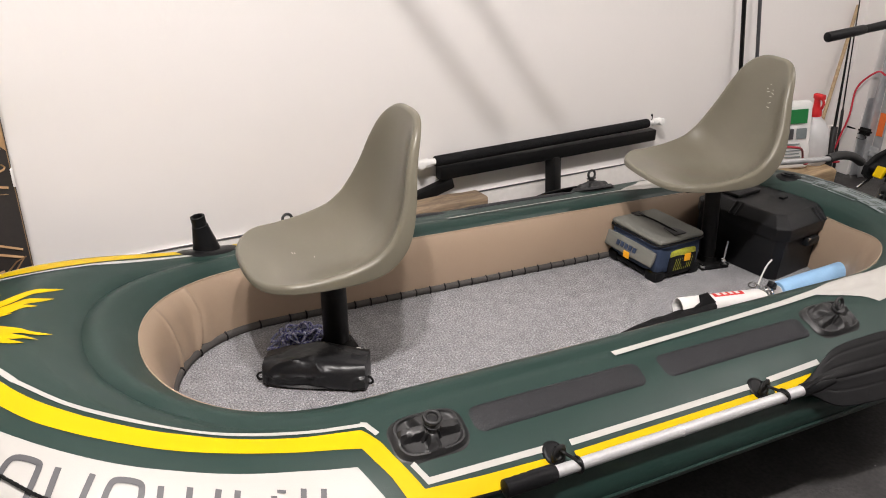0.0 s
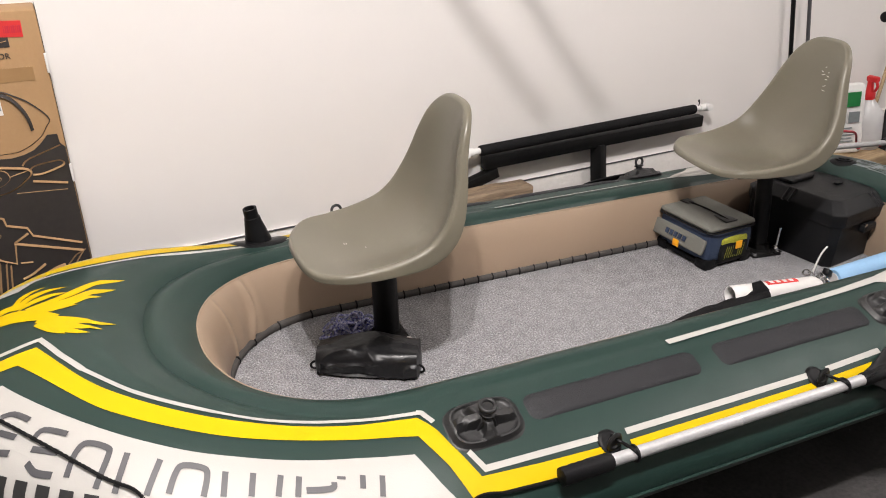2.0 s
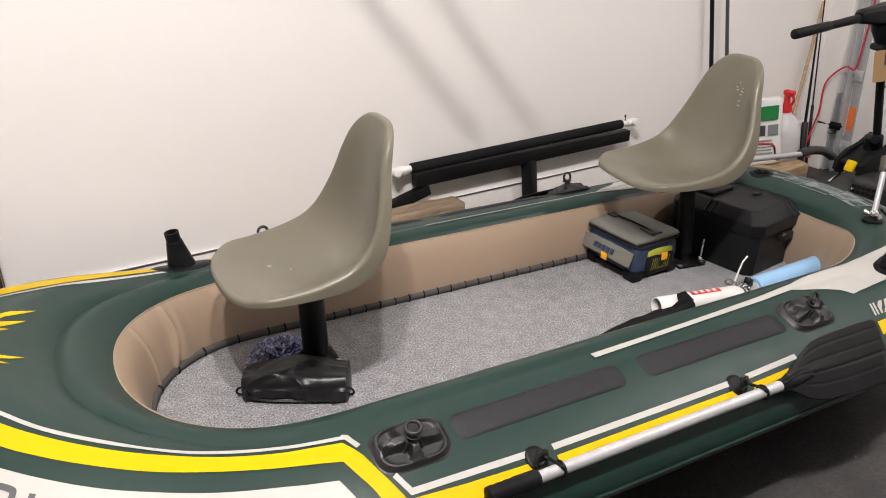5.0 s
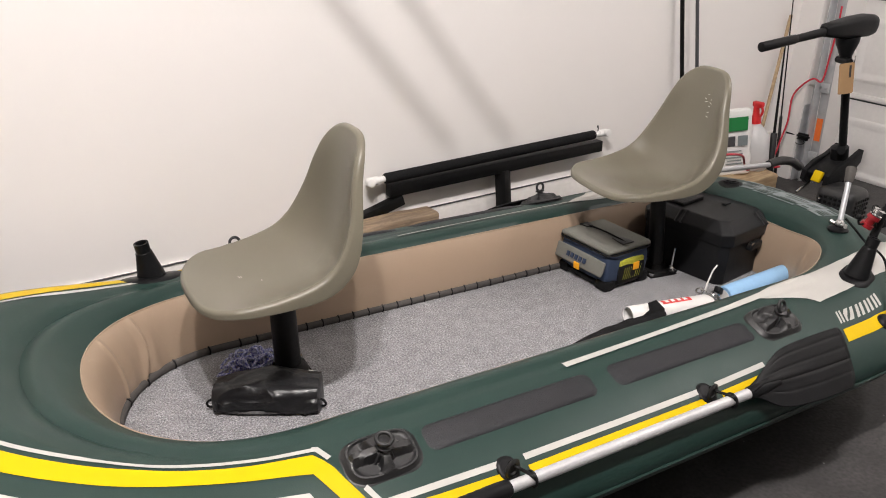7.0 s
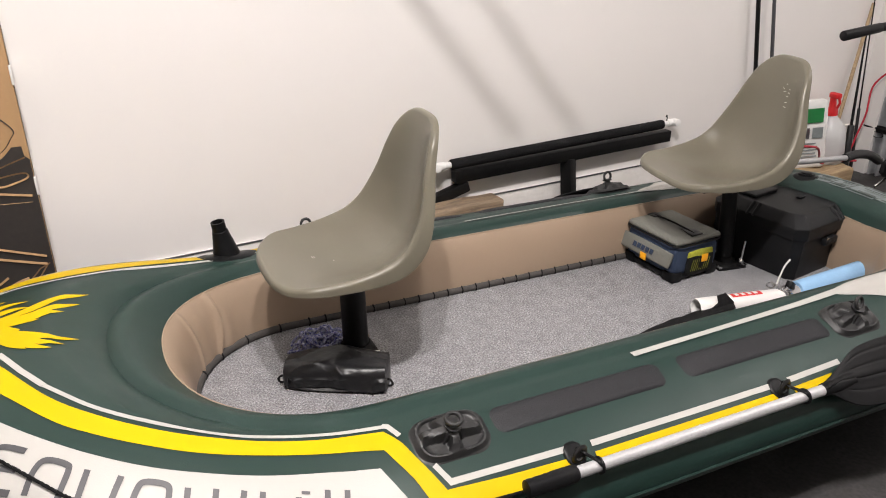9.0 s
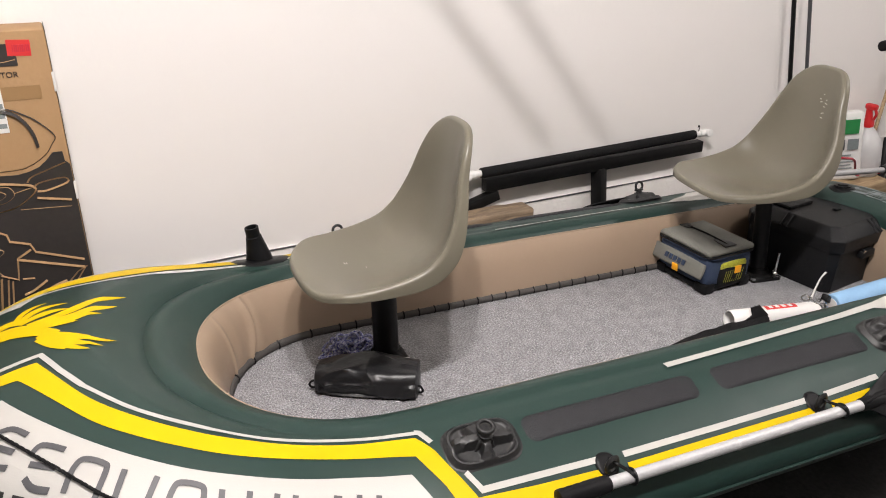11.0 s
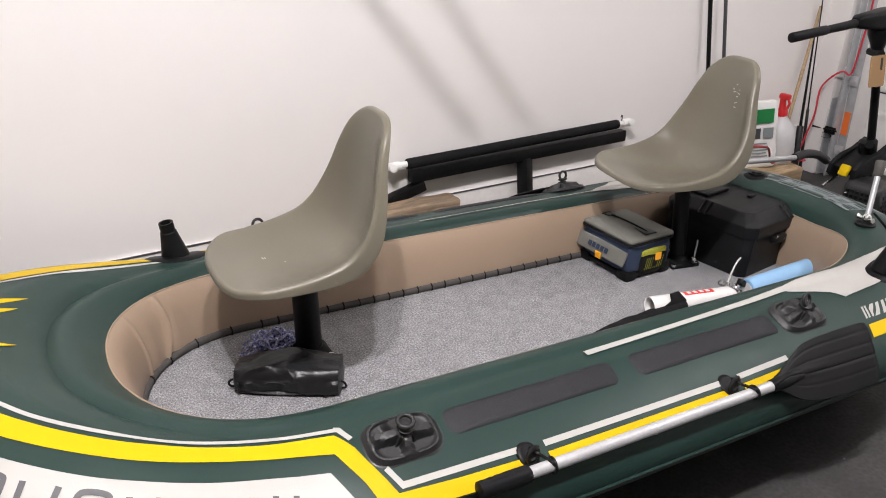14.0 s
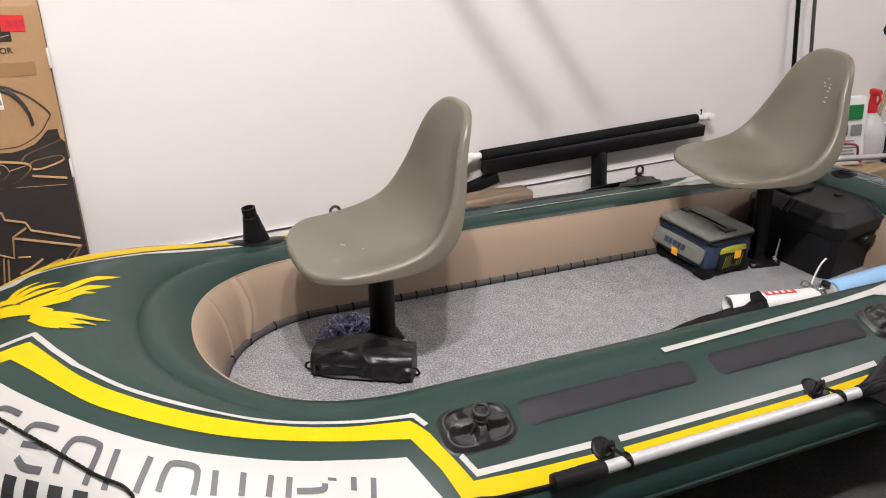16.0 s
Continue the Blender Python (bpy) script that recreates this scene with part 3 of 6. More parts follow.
# printing on the skin, laid out in plan (x, y) metres
_uv = [(u, v) for u in np.arange(0, 4, 0.02) for v in np.arange(5.2, 15.3, 0.4)]
_plan = np.array([hull(u, v)[:2] for u, v in _uv])


def on_skin(x, y, lift):
    k = int(np.argmin(((_plan - (x, y)) ** 2).sum(1)))
    return skin(x, y, _uv[k], lift)


def band_plan(name, edge_a, edge_b, mat, curve=True, lift=0.0013, across=4, steps=7, label=""):
    """A printed band between two plan lines."""
    if curve:
        a, b = smooth_line(edge_a, steps), smooth_line(edge_b, steps)
    else:
        a, b = [], []
        for e, out in ((edge_a, a), (edge_b, b)):
            for p, q in zip(e, e[1:]):
                out += [np.array(p) + (np.array(q) - np.array(p)) * k / steps for k in range(steps)]
            out.append(np.array(e[-1]))
    rows = [[on_skin(*(p + (q - p) * k / across), lift)[0] for k in range(across + 1)] for p, q in zip(a, b)]
    return part(name, grid_mesh(rows), mat, boat, label)


def line_plan(name, path, half, mat, curve=True, lift=0.0013, taper=None, across=2, steps=7):
    """A printed line of a given half width along a plan path; taper(t) scales the width."""
    pts = smooth_line(path, steps) if curve else [np.array(p, float) for p in path]
    a, b = [], []
    n = len(pts)
    for i, p in enumerate(pts):
        d0 = pts[i] - pts[max(i - 1, 0)] if i else pts[1] - pts[0]
        d1 = pts[min(i + 1, n - 1)] - pts[i] if i < n - 1 else d0
        d0, d1 = d0 / max(np.linalg.norm(d0), 1e-9), d1 / max(np.linalg.norm(d1), 1e-9)
        m = d0 + d1
        m /= max(np.linalg.norm(m), 1e-9)
        k = half * (taper(i / (n - 1)) if taper else 1.0) / max(abs(m @ d1), 0.4)
        s = np.array([-m[1], m[0]]) * k
        a.append(p + s)
        b.append(p - s)
    if curve:
        rows = [[on_skin(*(p + (q - p) * k / across), lift)[0] for k in range(across + 1)] for p, q in zip(a, b)]
        return part(name, grid_mesh(rows), mat, boat)
    return band_plan(name, a, b, mat, False, lift, across, steps)


def dense(path, n):
    """A straight-edged line cut into n steps a piece."""
    out = []
    for p, q in zip(path, path[1:]):
        out += [(p[0] + (q[0] - p[0]) * k / n, p[1] + (q[1] - p[1]) * k / n) for k in range(n)]
    return out + [path[-1]]


def mirror(path):
    return [(x, -y) for x, y in path]


WL = [(-1.128, -0.206), (-1.051, -0.283), (-0.955, -0.340), (-0.856, -0.377), (-0.769, -0.398), (-0.695, -0.413), (-0.636, -0.425), (-0.561, -0.437)]
YU = [(-1.208, -0.106), (-1.128, -0.230), (-1.053, -0.300), (-0.957, -0.355), (-0.859, -0.390), (-0.700, -0.425), (-0.628, -0.437), (-0.570, -0.447)]
YL = [(-1.238, -0.147), (-1.130, -0.284), (-1.057, -0.343), (-0.964, -0.391), (-0.868, -0.424), (-0.712, -0.457), (-0.640, -0.472), (-0.583, -0.487)]
PU = [(-1.262, -0.187), (-1.209, -0.256), (-1.152, -0.314), (-1.058, -0.385), (-0.970, -0.430), (-0.877, -0.460), (-0.724, -0.492), (-0.649, -0.507), (-0.602, -0.517)]
for side in (lambda p: p, mirror):
    near = side is not mirror
    if near:
        line_plan("white_line", [(-1.29, -0.098), (-1.251, -0.093), (-1.202, -0.082), (-1.165, -0.150), (-1.128, -0.206)], 0.0055, WHITE, False)
        line_plan("white_line", WL, 0.0042, WHITE)
        band_plan("yellow_band", [(-1.40, -0.120), (-1.29, -0.117), (-1.208, -0.106)], [(-1.40, -0.150), (-1.287, -0.146), (-1.238, -0.147)], YELLOW, False)
        band_plan("yellow_band", YU, YL, YELLOW)
    else:
        line_plan("white_line", [(-1.42, 0.165), (-1.325, 0.205), (-1.208, 0.240), (-1.086, 0.268), (-0.957, 0.330), (-0.856, 0.377), (-0.765, 0.410), (-0.600, 0.450)], 0.0055, WHITE)
        band_plan("yellow_band", [(-1.40, 0.19), (-1.325, 0.225), (-1.208, 0.258), (-1.087, 0.285), (-0.957, 0.346), (-0.856, 0.392), (-0.765, 0.426), (-0.590, 0.466)],
                  [(-1.43, 0.26), (-1.34, 0.30), (-1.215, 0.335), (-1.09, 0.365), (-0.954, 0.425), (-0.856, 0.465), (-0.765, 0.490), (-0.590, 0.530)], YELLOW)
    # the step down to the side
    line_plan("white_line", side([(-0.567, -0.434), (-0.558, -0.438), (-0.545, -0.467)]), 0.0055, WHITE, False)
    band_plan("yellow_band", side([(-0.570, -0.447), (-0.545, -0.486), (-0.531, -0.520), (-0.500, -0.585)]), side([(-0.583, -0.487), (-0.567, -0.520), (-0.550, -0.553), (-0.529, -0.612)]), YELLOW, False)
    band_plan("yellow_band", side([(-0.500, -0.585), (-0.383, -0.592), (-0.238, -0.597)]), side([(-0.529, -0.612), (-0.375, -0.619), (-0.240, -0.622)]), YELLOW, False)
    band_plan("yellow_band", side([(-0.190, -0.599), (0.285, -0.600)]), side([(-0.190, -0.622), (0.285, -0.620)]), YELLOW, False, steps=20)
    band_plan("yellow_band", side([(0.337, -0.599), (0.464, -0.596)]), side([(0.337, -0.618), (0.430, -0.616)]), YELLOW, False)
    line_plan("white_line", side([(-0.506, -0.540), (-0.488, -0.575), (-0.238, -0.581)]), 0.0055, WHITE, False)
    line_plan("white_line", side([(-0.190, -0.584), (0.05, -0.585), (0.285, -0.585)]), 0.0055, WHITE, False)
    line_plan("white_line", side([(0.337, -0.584), (0.503, -0.579)]), 0.0055, WHITE, False)
    line_plan("white_line", [(0.024, -0.426), (0.196, -0.421), (0.369, -0.415), (0.562, -0.408), (0.72, -0.398)] if near else [(0.018, 0.398), (0.226, 0.403), (0.45, 0.405), (0.69, 0.404)], 0.0078, WHITE, False, 0.0028)
    f = (lambda u: u) if near else (lambda u: 3.0 - u)
    up = dense([(0.868, 6.95), (0.925, 6.45), (0.98, 6.2), (1.03, 6.2), (1.068, 6.4), (1.12, 7.0), (1.179, 7.91), (1.213, 8.9), (1.247, 10.1), (1.275, 11.3), (1.305, 12.4)], 8)
    low = dense([(0.870, 7.35), (0.889, 7.85), (0.933, 8.84), (0.957, 9.5), (0.975, 10.31), (1.022, 10.1), (1.072, 10.17), (1.105, 10.45), (1.133, 10.8), (1.20, 12.0), (1.279, 13.6)], 8)
    rows = [[off_hull(f(p[0] + (q[0] - p[0]) * k / 12), p[1] + (q[1] - p[1]) * k / 12, 0.0022) for k in range(13)] for p, q in zip(up, low)]
    part("white_field", grid_mesh(rows), WHITE, boat)
    straight_band("yellow_band", [((f(0.966), 12.35), (f(0.955), 13.0)), ((f(1.04), 12.3), (f(1.03), 12.95)), ((f(1.10), 12.55), (f(1.09), 13.15)), ((f(1.16), 12.95), (f(1.14), 13.5)),
                                  ((f(1.22), 13.6), (f(1.20), 14.2))], YELLOW, boat)
    # plain blocks for the maker's name on the stern quarter
    for i in range(5):
        u0 = 0.985 + 0.0185 * i
        for e in (0.0, 0.0085):
            straight_band("name_block", [((f(u0 + e), 11.33), (f(u0 + e - 0.012), 12.05)), ((f(u0 + e + 0.0052), 11.32), (f(u0 + e - 0.0068), 12.04))], WHITE, boat)
    # white panel below, down to the lower welt
    up = [on_skin(*p, 0)[1] for p in side(PU)]
    up = [(u + 4 if u < 1 else u, v) for u, v in up]
    d = 0.045 if near else -0.045
    mid_u = [u + d * 0.35 * max(0.0, (k - 6) / 2) for k, (u, v) in enumerate(up)]
    low_u = [u + d * max(0.0, (k - 6) / 2) for k, (u, v) in enumerate(up)]
    print_on_hull("white_panel", up, [(u, 13.2) for u in mid_u], WHITE, boat, across=6)
    print_on_hull("white_panel", [(u, 13.2) for u in mid_u], [(u, 16.2) for u in low_u], WHITE, boat, across=8)

# plain grey arches and bars for the name on the near bow panel
for path in ([(-1.215, -0.293), (-1.240, -0.268), (-1.262, -0.263)], [(-1.264, -0.292), (-1.237, -0.316)], [(-1.276, -0.321), (-1.248, -0.338)],
             [(-1.157, -0.346), (-1.193, -0.323), (-1.211, -0.335)], [(-1.213, -0.349), (-1.173, -0.373)], [(-1.221, -0.368), (-1.210, -0.388), (-1.185, -0.404)],
             [(-1.164, -0.416), (-1.147, -0.384), (-1.129, -0.373), (-1.100, -0.390), (-1.098, -0.404), (-1.123, -0.448)],
             [(-1.069, -0.409), (-1.096, -0.464)], [(-1.021, -0.433), (-1.050, -0.481)],
             [(-1.017, -0.488), (-1.002, -0.461), (-0.988, -0.451), (-0.957, -0.463), (-0.955, -0.478), (-0.966, -0.505)],
             [(-0.925, -0.475), (-0.936, -0.512)], [(-0.882, -0.486), (-0.893, -0.521)], [(-0.839, -0.498), (-0.851, -0.530)],
             [(-0.810, -0.506), (-0.820, -0.537)], [(-0.755, -0.527), (-0.762, -0.536), (-0.804, -0.530)],
             [(-0.704, -0.527), (-0.710, -0.548)], [(-0.671, -0.536), (-0.681, -0.568)]):
    line_plan("name_bar", path, 0.0050, LETTER, len(path) > 2, 0.0028, steps=5)
line_plan("name_bar", [(-0.748, -0.521), (-0.734, -0.525)], 0.0026, LETTER, False, 0.0028)
for k in range(6):
    u = 3.668 + 0.0165 * k
    top, low = 14.2 - 0.10 * k, 15.3 - 0.10 * k
    straight_band("number_bar", [((u, top), (u + 0.010, low)), ((u + 0.0095, top - 0.06), (u + 0.0195, low - 0.06))], BLACKPRINT, boat, 0.0026)

# the bird emblem on the bow: yellow feather shapes
for path, w in (([(-1.235, 0.056), (-1.168, 0.080), (-1.107, 0.135), (-1.047, 0.176)], 0.0125), ([(-1.235, 0.050), (-1.160, 0.058), (-1.110, 0.094), (-1.066, 0.126)], 0.0120),
                ([(-1.230, 0.043), (-1.165, 0.044), (-1.130, 0.061), (-1.095, 0.080)], 0.0110), ([(-1.225, 0.036), (-1.182, 0.032), (-1.138, 0.037)], 0.0100),
                ([(-1.258, 0.075), (-1.232, 0.115), (-1.203, 0.132), (-1.162, 0.134)], 0.0120), ([(-1.252, 0.070), (-1.218, 0.092), (-1.190, 0.102), (-1.160, 0.101)], 0.0120),
                ([(-1.262, 0.085), (-1.252, 0.125), (-1.232, 0.150), (-1.205, 0.160)], 0.0090),
                ([(-1.215, 0.008), (-1.159, -0.022), (-1.115, -0.040), (-1.070, -0.029)], 0.0115), ([(-1.212, -0.006), (-1.158, -0.042), (-1.128, -0.061), (-1.094, -0.062)], 0.0110),
                ([(-1.210, -0.016), (-1.166, -0.056), (-1.142, -0.075), (-1.115, -0.086)], 0.0100), ([(-1.213, -0.020), (-1.183, -0.055), (-1.158, -0.079)], 0.0090)):
    line_plan("emblem_feather", path, w, YELLOW, True, 0.0013, lambda t: min(1.0, 0.6 + 0.8 * t) * max(0.06, 1 - max(0.0, (t - 0.35) / 0.65) ** 1.7))
line_plan("emblem_body", [(-1.42, 0.03), (-1.36, 0.036), (-1.305, 0.042), (-1.26, 0.040), (-1.22, 0.020), (-1.175, -0.008)], 0.026, YELLOW, True, 0.0017, lambda t: 0.15 + 0.85 * math.sin(math.pi * (0.12 + 0.80 * t)))
line_plan("emblem_head", [(-1.34, 0.062), (-1.302, 0.082), (-1.270, 0.090), (-1.245, 0.074)], 0.015, YELLOW, True, 0.0015, lambda t: 0.3 + 0.7 * math.sin(math.pi * (0.1 + 0.85 * t)))

# charcoal pads along the top
for far in (False, True):
    f = (lambda u: 3.0 - u) if far else (lambda u: u)
    for u0, u1 in ((0.108, 0.408), (0.448, 0.77)):
        half = 0.5 * (u1 - u0) * 1.36
        drape(rounded(2 * half, 0.061, 0.020), f((u0 + u1) / 2), 10.55, 0.0042, "grip_pad", PAD, boat, "charcoal textured grip pad")


def oarlock(u, v, turn, ring_tilt=-6):
    """A moulded oarlock patch with three ribs, a post and a ring."""
    d = drape(rounded(0.154, 0.100, 0.036), u, v, 0.0030, "oarlock_patch", RUBBER, boat, "black moulded rubber oarlock patch")
    m = patch_frame(u, v, 0.004)
    rows = []
    n = 80
    spokes = [(180 + turn, 0.060, 0.0090), (2 + turn, 0.058, 0.0090), (272 + turn, 0.040, 0.0085), (75 + turn, 0.036, 0.016), (110 + turn, 0.036, 0.016)]
    for k in range(19):
        r = k / 18
        row = []
        for i in range(n):
            a = 2 * math.pi * i / n
            x, y = 0.075 * math.copysign(abs(math.cos(a)) ** 0.58, math.cos(a)) * r, 0.0485 * math.copysign(abs(math.sin(a)) ** 0.58, math.sin(a)) * r
            h = 0.0
            for c, reach, half in spokes:
                cx, cy = math.cos(radians(c)), math.sin(radians(c))
                along, off = x * cx + y * cy, abs(x * cy - y * cx)
                if along > -0.01:
                    h = max(h, (0.024 - 0.008 * max(along, 0.0) / reach) * max(0.0, min(1.0, (1.5 - off / half) * 1.6)) * max(0.0, min(1.0, (reach + 0.006 - along) / 0.008)))
            lip = 0.0065 * math.exp(-((r - 0.86) / 0.055) ** 2)
            row.append((x, y, 0.0015 + max(h, lip) - 0.0035 * max(0.0, r - 0.93) / 0.07))
        rows.append(row + row[:1])
    bm = grid_mesh(rows)
    bmesh.ops.remove_doubles(bm, verts=bm.verts, dist=0.0002)
    part("dish", merge(None, bm, m), RUBBER, d)
    part("hub", lathe([(0.017, 0.012), (0.0165, 0.022), (0.011, 0.025), (0.009, 0.029), (0.015, 0.031), (0.016, 0.036), (0.009, 0.038)], 20, m), RUBBER, d)
    part("ring", torus(m @ pose(0, 0.004, 0.047, ring_tilt, 0, turn), 0.0145, 0.0042), RUBBER, d)


oarlock(0.038, 10.65, -4)
oarlock(0.835, 10.55, 12, 55)
oarlock(2.165, 10.62, 4, 80)
oarlock(2.962, 10.65, 4, 80)


def rod_holder(u, v, lean, k, foot=0.12, wide=1.0):
    """A flared rubber foot with a tapered, slanted tube."""
    d = drape(rounded(foot, foot * 0.7, foot * 0.34, 8), u, v, 0.005, "rod_holder", BLACK, boat, "black plastic rod holder on a round foot")
    m = patch_frame(u, v, 0.0)
    m = Matrix.Translation(m.translation) @ pose(0, 0, 0, *lean) @ Matrix.Diagonal((k * wide, k * wide, k, 1))
    part("tube", lathe([(0.047, -0.004), (0.043, 0.02), (0.034, 0.07), (0.027, 0.112), (0.0265, 0.118), (0.0235, 0.121), (0.0235, 0.160), (0.018, 0.160), (0.017, 0.12), (0.015, 0.10)], 22, m), BLACK, d)
    for a in (0, 120, 240):
        part("rib", box(0.008, 0.012, 0.07, m @ pose(0, 0, 0, 0, 0, a) @ pose(0.038, 0, 0.005, 0, -9), bevel=0.002), BLACK, d)


rod_holder(3.085, 10.3, (0, -8, 0), 0.66, 0.17, 1.25)
rod_holder(1.095, 9.5, (4, 14, 0), 0.72)

# oar clips, grommets, valves
OAR_Y, OAR_Z = -0.645, 0.381


def oar_clip(u, v):
    """A rubber tab with an upright oval lug, and a ring that holds the oar's shaft."""
    m = patch_frame(u, v, 0.0)
    c = drape(rounded(0.046, 0.052, 0.022), u, v, 0.004, "oar_clip", BLACK, boat, "black plastic oar clip")
    o = Vector((m.translation.x + 0.020, OAR_Y, OAR_Z))
    part("lug", lathe([(0.004, 0.0), (0.017, 0.001), (0.020, 0.004), (0.017, 0.007), (0.011, 0.0075), (0.009, 0.0045), (0.002, 0.004)], 24, m @ pose(0, -0.004, 0.016, 62, 0, 8) @ Matrix.Diagonal((0.92, 1.15, 1, 1))), RUBBER, c)
    part("arm", pipe([tuple(m @ Vector((-0.006, 0.004, 0.026))), tuple(m @ Vector((0.010, -0.012, 0.024))), (o.x - 0.006, o.y - 0.004, o.z + 0.014), (o.x, o.y - 0.010, o.z + 0.006)], 0.0036, 8, flat=0.8), BLACK, c)
    part("ring", torus(Matrix.Translation(o) @ pose(0, 0, 0, 0, 90, 0), 0.0150, 0.0030, 24, 8), BLACK, c)


for u in (0.186, 0.583):
    oar_clip(u, 12.85)
drape(rounded(0.05, 0.05, 0.024), 1.04, 12.8, 0.006, "rope_grommet", BLACK, boat, "black rubber rope grommet", dome=0.008)
for u, v in ((1.63, 7.6),):
    d = drape(rounded(0.085, 0.085, 0.042, 8), u, v, 0.005, "valve", BLACK, boat, "round black inflation valve")
    m = patch_frame(u, v, 0.004)
    part("cap", lathe([(0.028, 0), (0.027, 0.005), (0.018, 0.004), (0.017, 0.009), (0.006, 0.010)], 20, m), BLACK, d)
# unreadable safety notice on the stern top: pale blocks with dark bars
for k, (u0, u1, v0, v1) in enumerate(((1.392, 1.435, 6.9, 11.0), (1.437, 1.470, 7.0, 11.3), (1.472, 1.520, 6.7, 11.2), (1.523, 1.560, 6.8, 10.8), (1.563, 1.607, 7.0, 10.4))):
    straight_band("notice_block", [((u0, v0), (u0, v1)), ((u1, v0), (u1, v1))], LABELGREY, boat)
    for q in range(9):
        a = v0 + 0.15 + (v1 - v0 - 0.3) * q / 9
        cut_off = 0.3 + 0.6 * abs(noise.noise(Vector((k * 3.1, q * 1.7, 2))))
        if (k * 5 + q * 3) % 4:
            straight_band("notice_bar", [((u0 + 0.003, a), (u0 + 0.003, a + 0.22)), ((u0 + 0.003 + (u1 - u0 - 0.006) * min(1.0, cut_off + 0.3), a), (u0 + 0.003 + (u1 - u0 - 0.006) * min(1.0, cut_off + 0.3), a + 0.22))], GREEN, boat, 0.0026)

# grab line round the near bow
line = [on_skin(x, y, 0.009)[0] for x, y in ((-1.34, -0.19), (-1.281, -0.248), (-1.188, -0.357), (-1.107, -0.439), (-1.056, -0.482))]
line += [off_hull(3.81, 15.0, 0.012), off_hull(3.90, 15.6, 0.014), off_hull(3.965, 15.2, 0.012)] + [on_skin(x, y, 0.009)[0] for x, y in ((-0.53, -0.614), (-0.457, -0.619), (-0.363, -0.622), (-0.26, -0.625))]
bm = bmesh.new()
pts = smooth_line([tuple(p) for p in line], 40)
for s in range(3):
    strand = []
    for i, p in enumerate(pts):
        d = Vector(pts[min(i + 1, len(pts) - 1)] - pts[max(i - 1, 0)]).normalized()
        a = d.orthogonal().normalized()
        b = d.cross(a)
        ang = i * 0.62 + s * 2.094
        strand.append(Vector(p) + (a * math.cos(ang) + b * math.sin(ang)) * 0.0016)
    pipe(strand, 0.0017, 5, bm=bm, steps=1)
tagged(part("grab_line", bm, STRAP), "twisted black rope hung round the bow of the boat", "rope")

# ---- the deck inside the boat ----
DECKZ = 0.240


def deck_edge(inset, n=160):
    pts = []
    for i in range(n):
        x, y = contour(4.0 * i / n, 0.345 - inset - 0.02, -0.54, 0.33 - inset, 2.2, 0.86, 0.335 - inset, 2.6)
        pts.append((x, y))
    return pts


deck = thing("deck_board", pose(0, 0, DECKZ), "grey carpeted deck board laced into the boat", "deck board")
part("carpet", plate(deck_edge(-0.005), 0.022, pose(0, 0, -0.022)), DECK, deck, smooth=False)
edge = [Vector((x, y, 0.010)) for x, y in deck_edge(0.002)]
part("edging", pipe(edge + edge[:1], 0.0155, 10, steps=1), EDGING, deck, "dark grey foam edging tube")
tie_mesh = None
ties = [k + (i + 0.5) / n for k, n in ((0, 29), (1, 11), (2, 29), (3, 10)) for i in range(n)]
for u in ties:
    x, y = contour(u, 0.345 - 0.022, -0.54, 0.328, 2.2, 0.86, 0.333, 2.6)
    x1, y1 = contour(u + 0.01, 0.345 - 0.022, -0.54, 0.328, 2.2, 0.86, 0.333, 2.6)
    ang = math.degrees(math.atan2(y1 - y, x1 - x))
    if tie_mesh is None:
        ob = part("cable_tie", torus(pose(0, 0, 0, 90, 0, 90), 0.0165, 0.0024, 14, 6), BLACK, deck)
        tie_mesh = ob.data
    else:
        ob = new("cable_tie", tie_mesh)
        ob.parent = deck
    ob.matrix_local = pose(x, y, 0.010, 0, 0, ang + 20 + random.uniform(-12, 12))


# ---- the seats ----
# the moulded shell, front to top: middle line x, z; rim crest x, z; half width of the crest; depth of the rolled flange
SHELL_LINE = [(-0.187, 0.004, -0.187, 0.004, 0.160, 0.017), (-0.14, 0.000, -0.14, 0.013, 0.166, 0.020), (-0.09, -0.009, -0.09, 0.014, 0.171, 0.023),
              (-0.03, -0.020, -0.03, 0.019, 0.172, 0.028), (0.035, -0.021, 0.022, 0.029, 0.173, 0.036), (0.095, -0.007, 0.066, 0.045, 0.171, 0.043),
              (0.138, 0.028, 0.098, 0.071, 0.167, 0.044), (0.162, 0.076, 0.120, 0.103, 0.161, 0.038), (0.176, 0.128, 0.138, 0.142, 0.149, 0.030),
              (0.184, 0.178, 0.150, 0.180, 0.134, 0.026), (0.190, 0.228, 0.161, 0.224, 0.117, 0.023), (0.196, 0.272, 0.175, 0.266, 0.102, 0.020),
              (0.201, 0.302, 0.189, 0.300, 0.092, 0.017), (0.205, 0.321, 0.201, 0.321, 0.088, 0.015)]
_sl = np.array(smooth_line(SHELL_LINE, 20))
_ss = np.concatenate([[0], np.cumsum(np.hypot(np.diff(_sl[:, 0]), np.diff(_sl[:, 1])))])
STOT = _ss[-1]


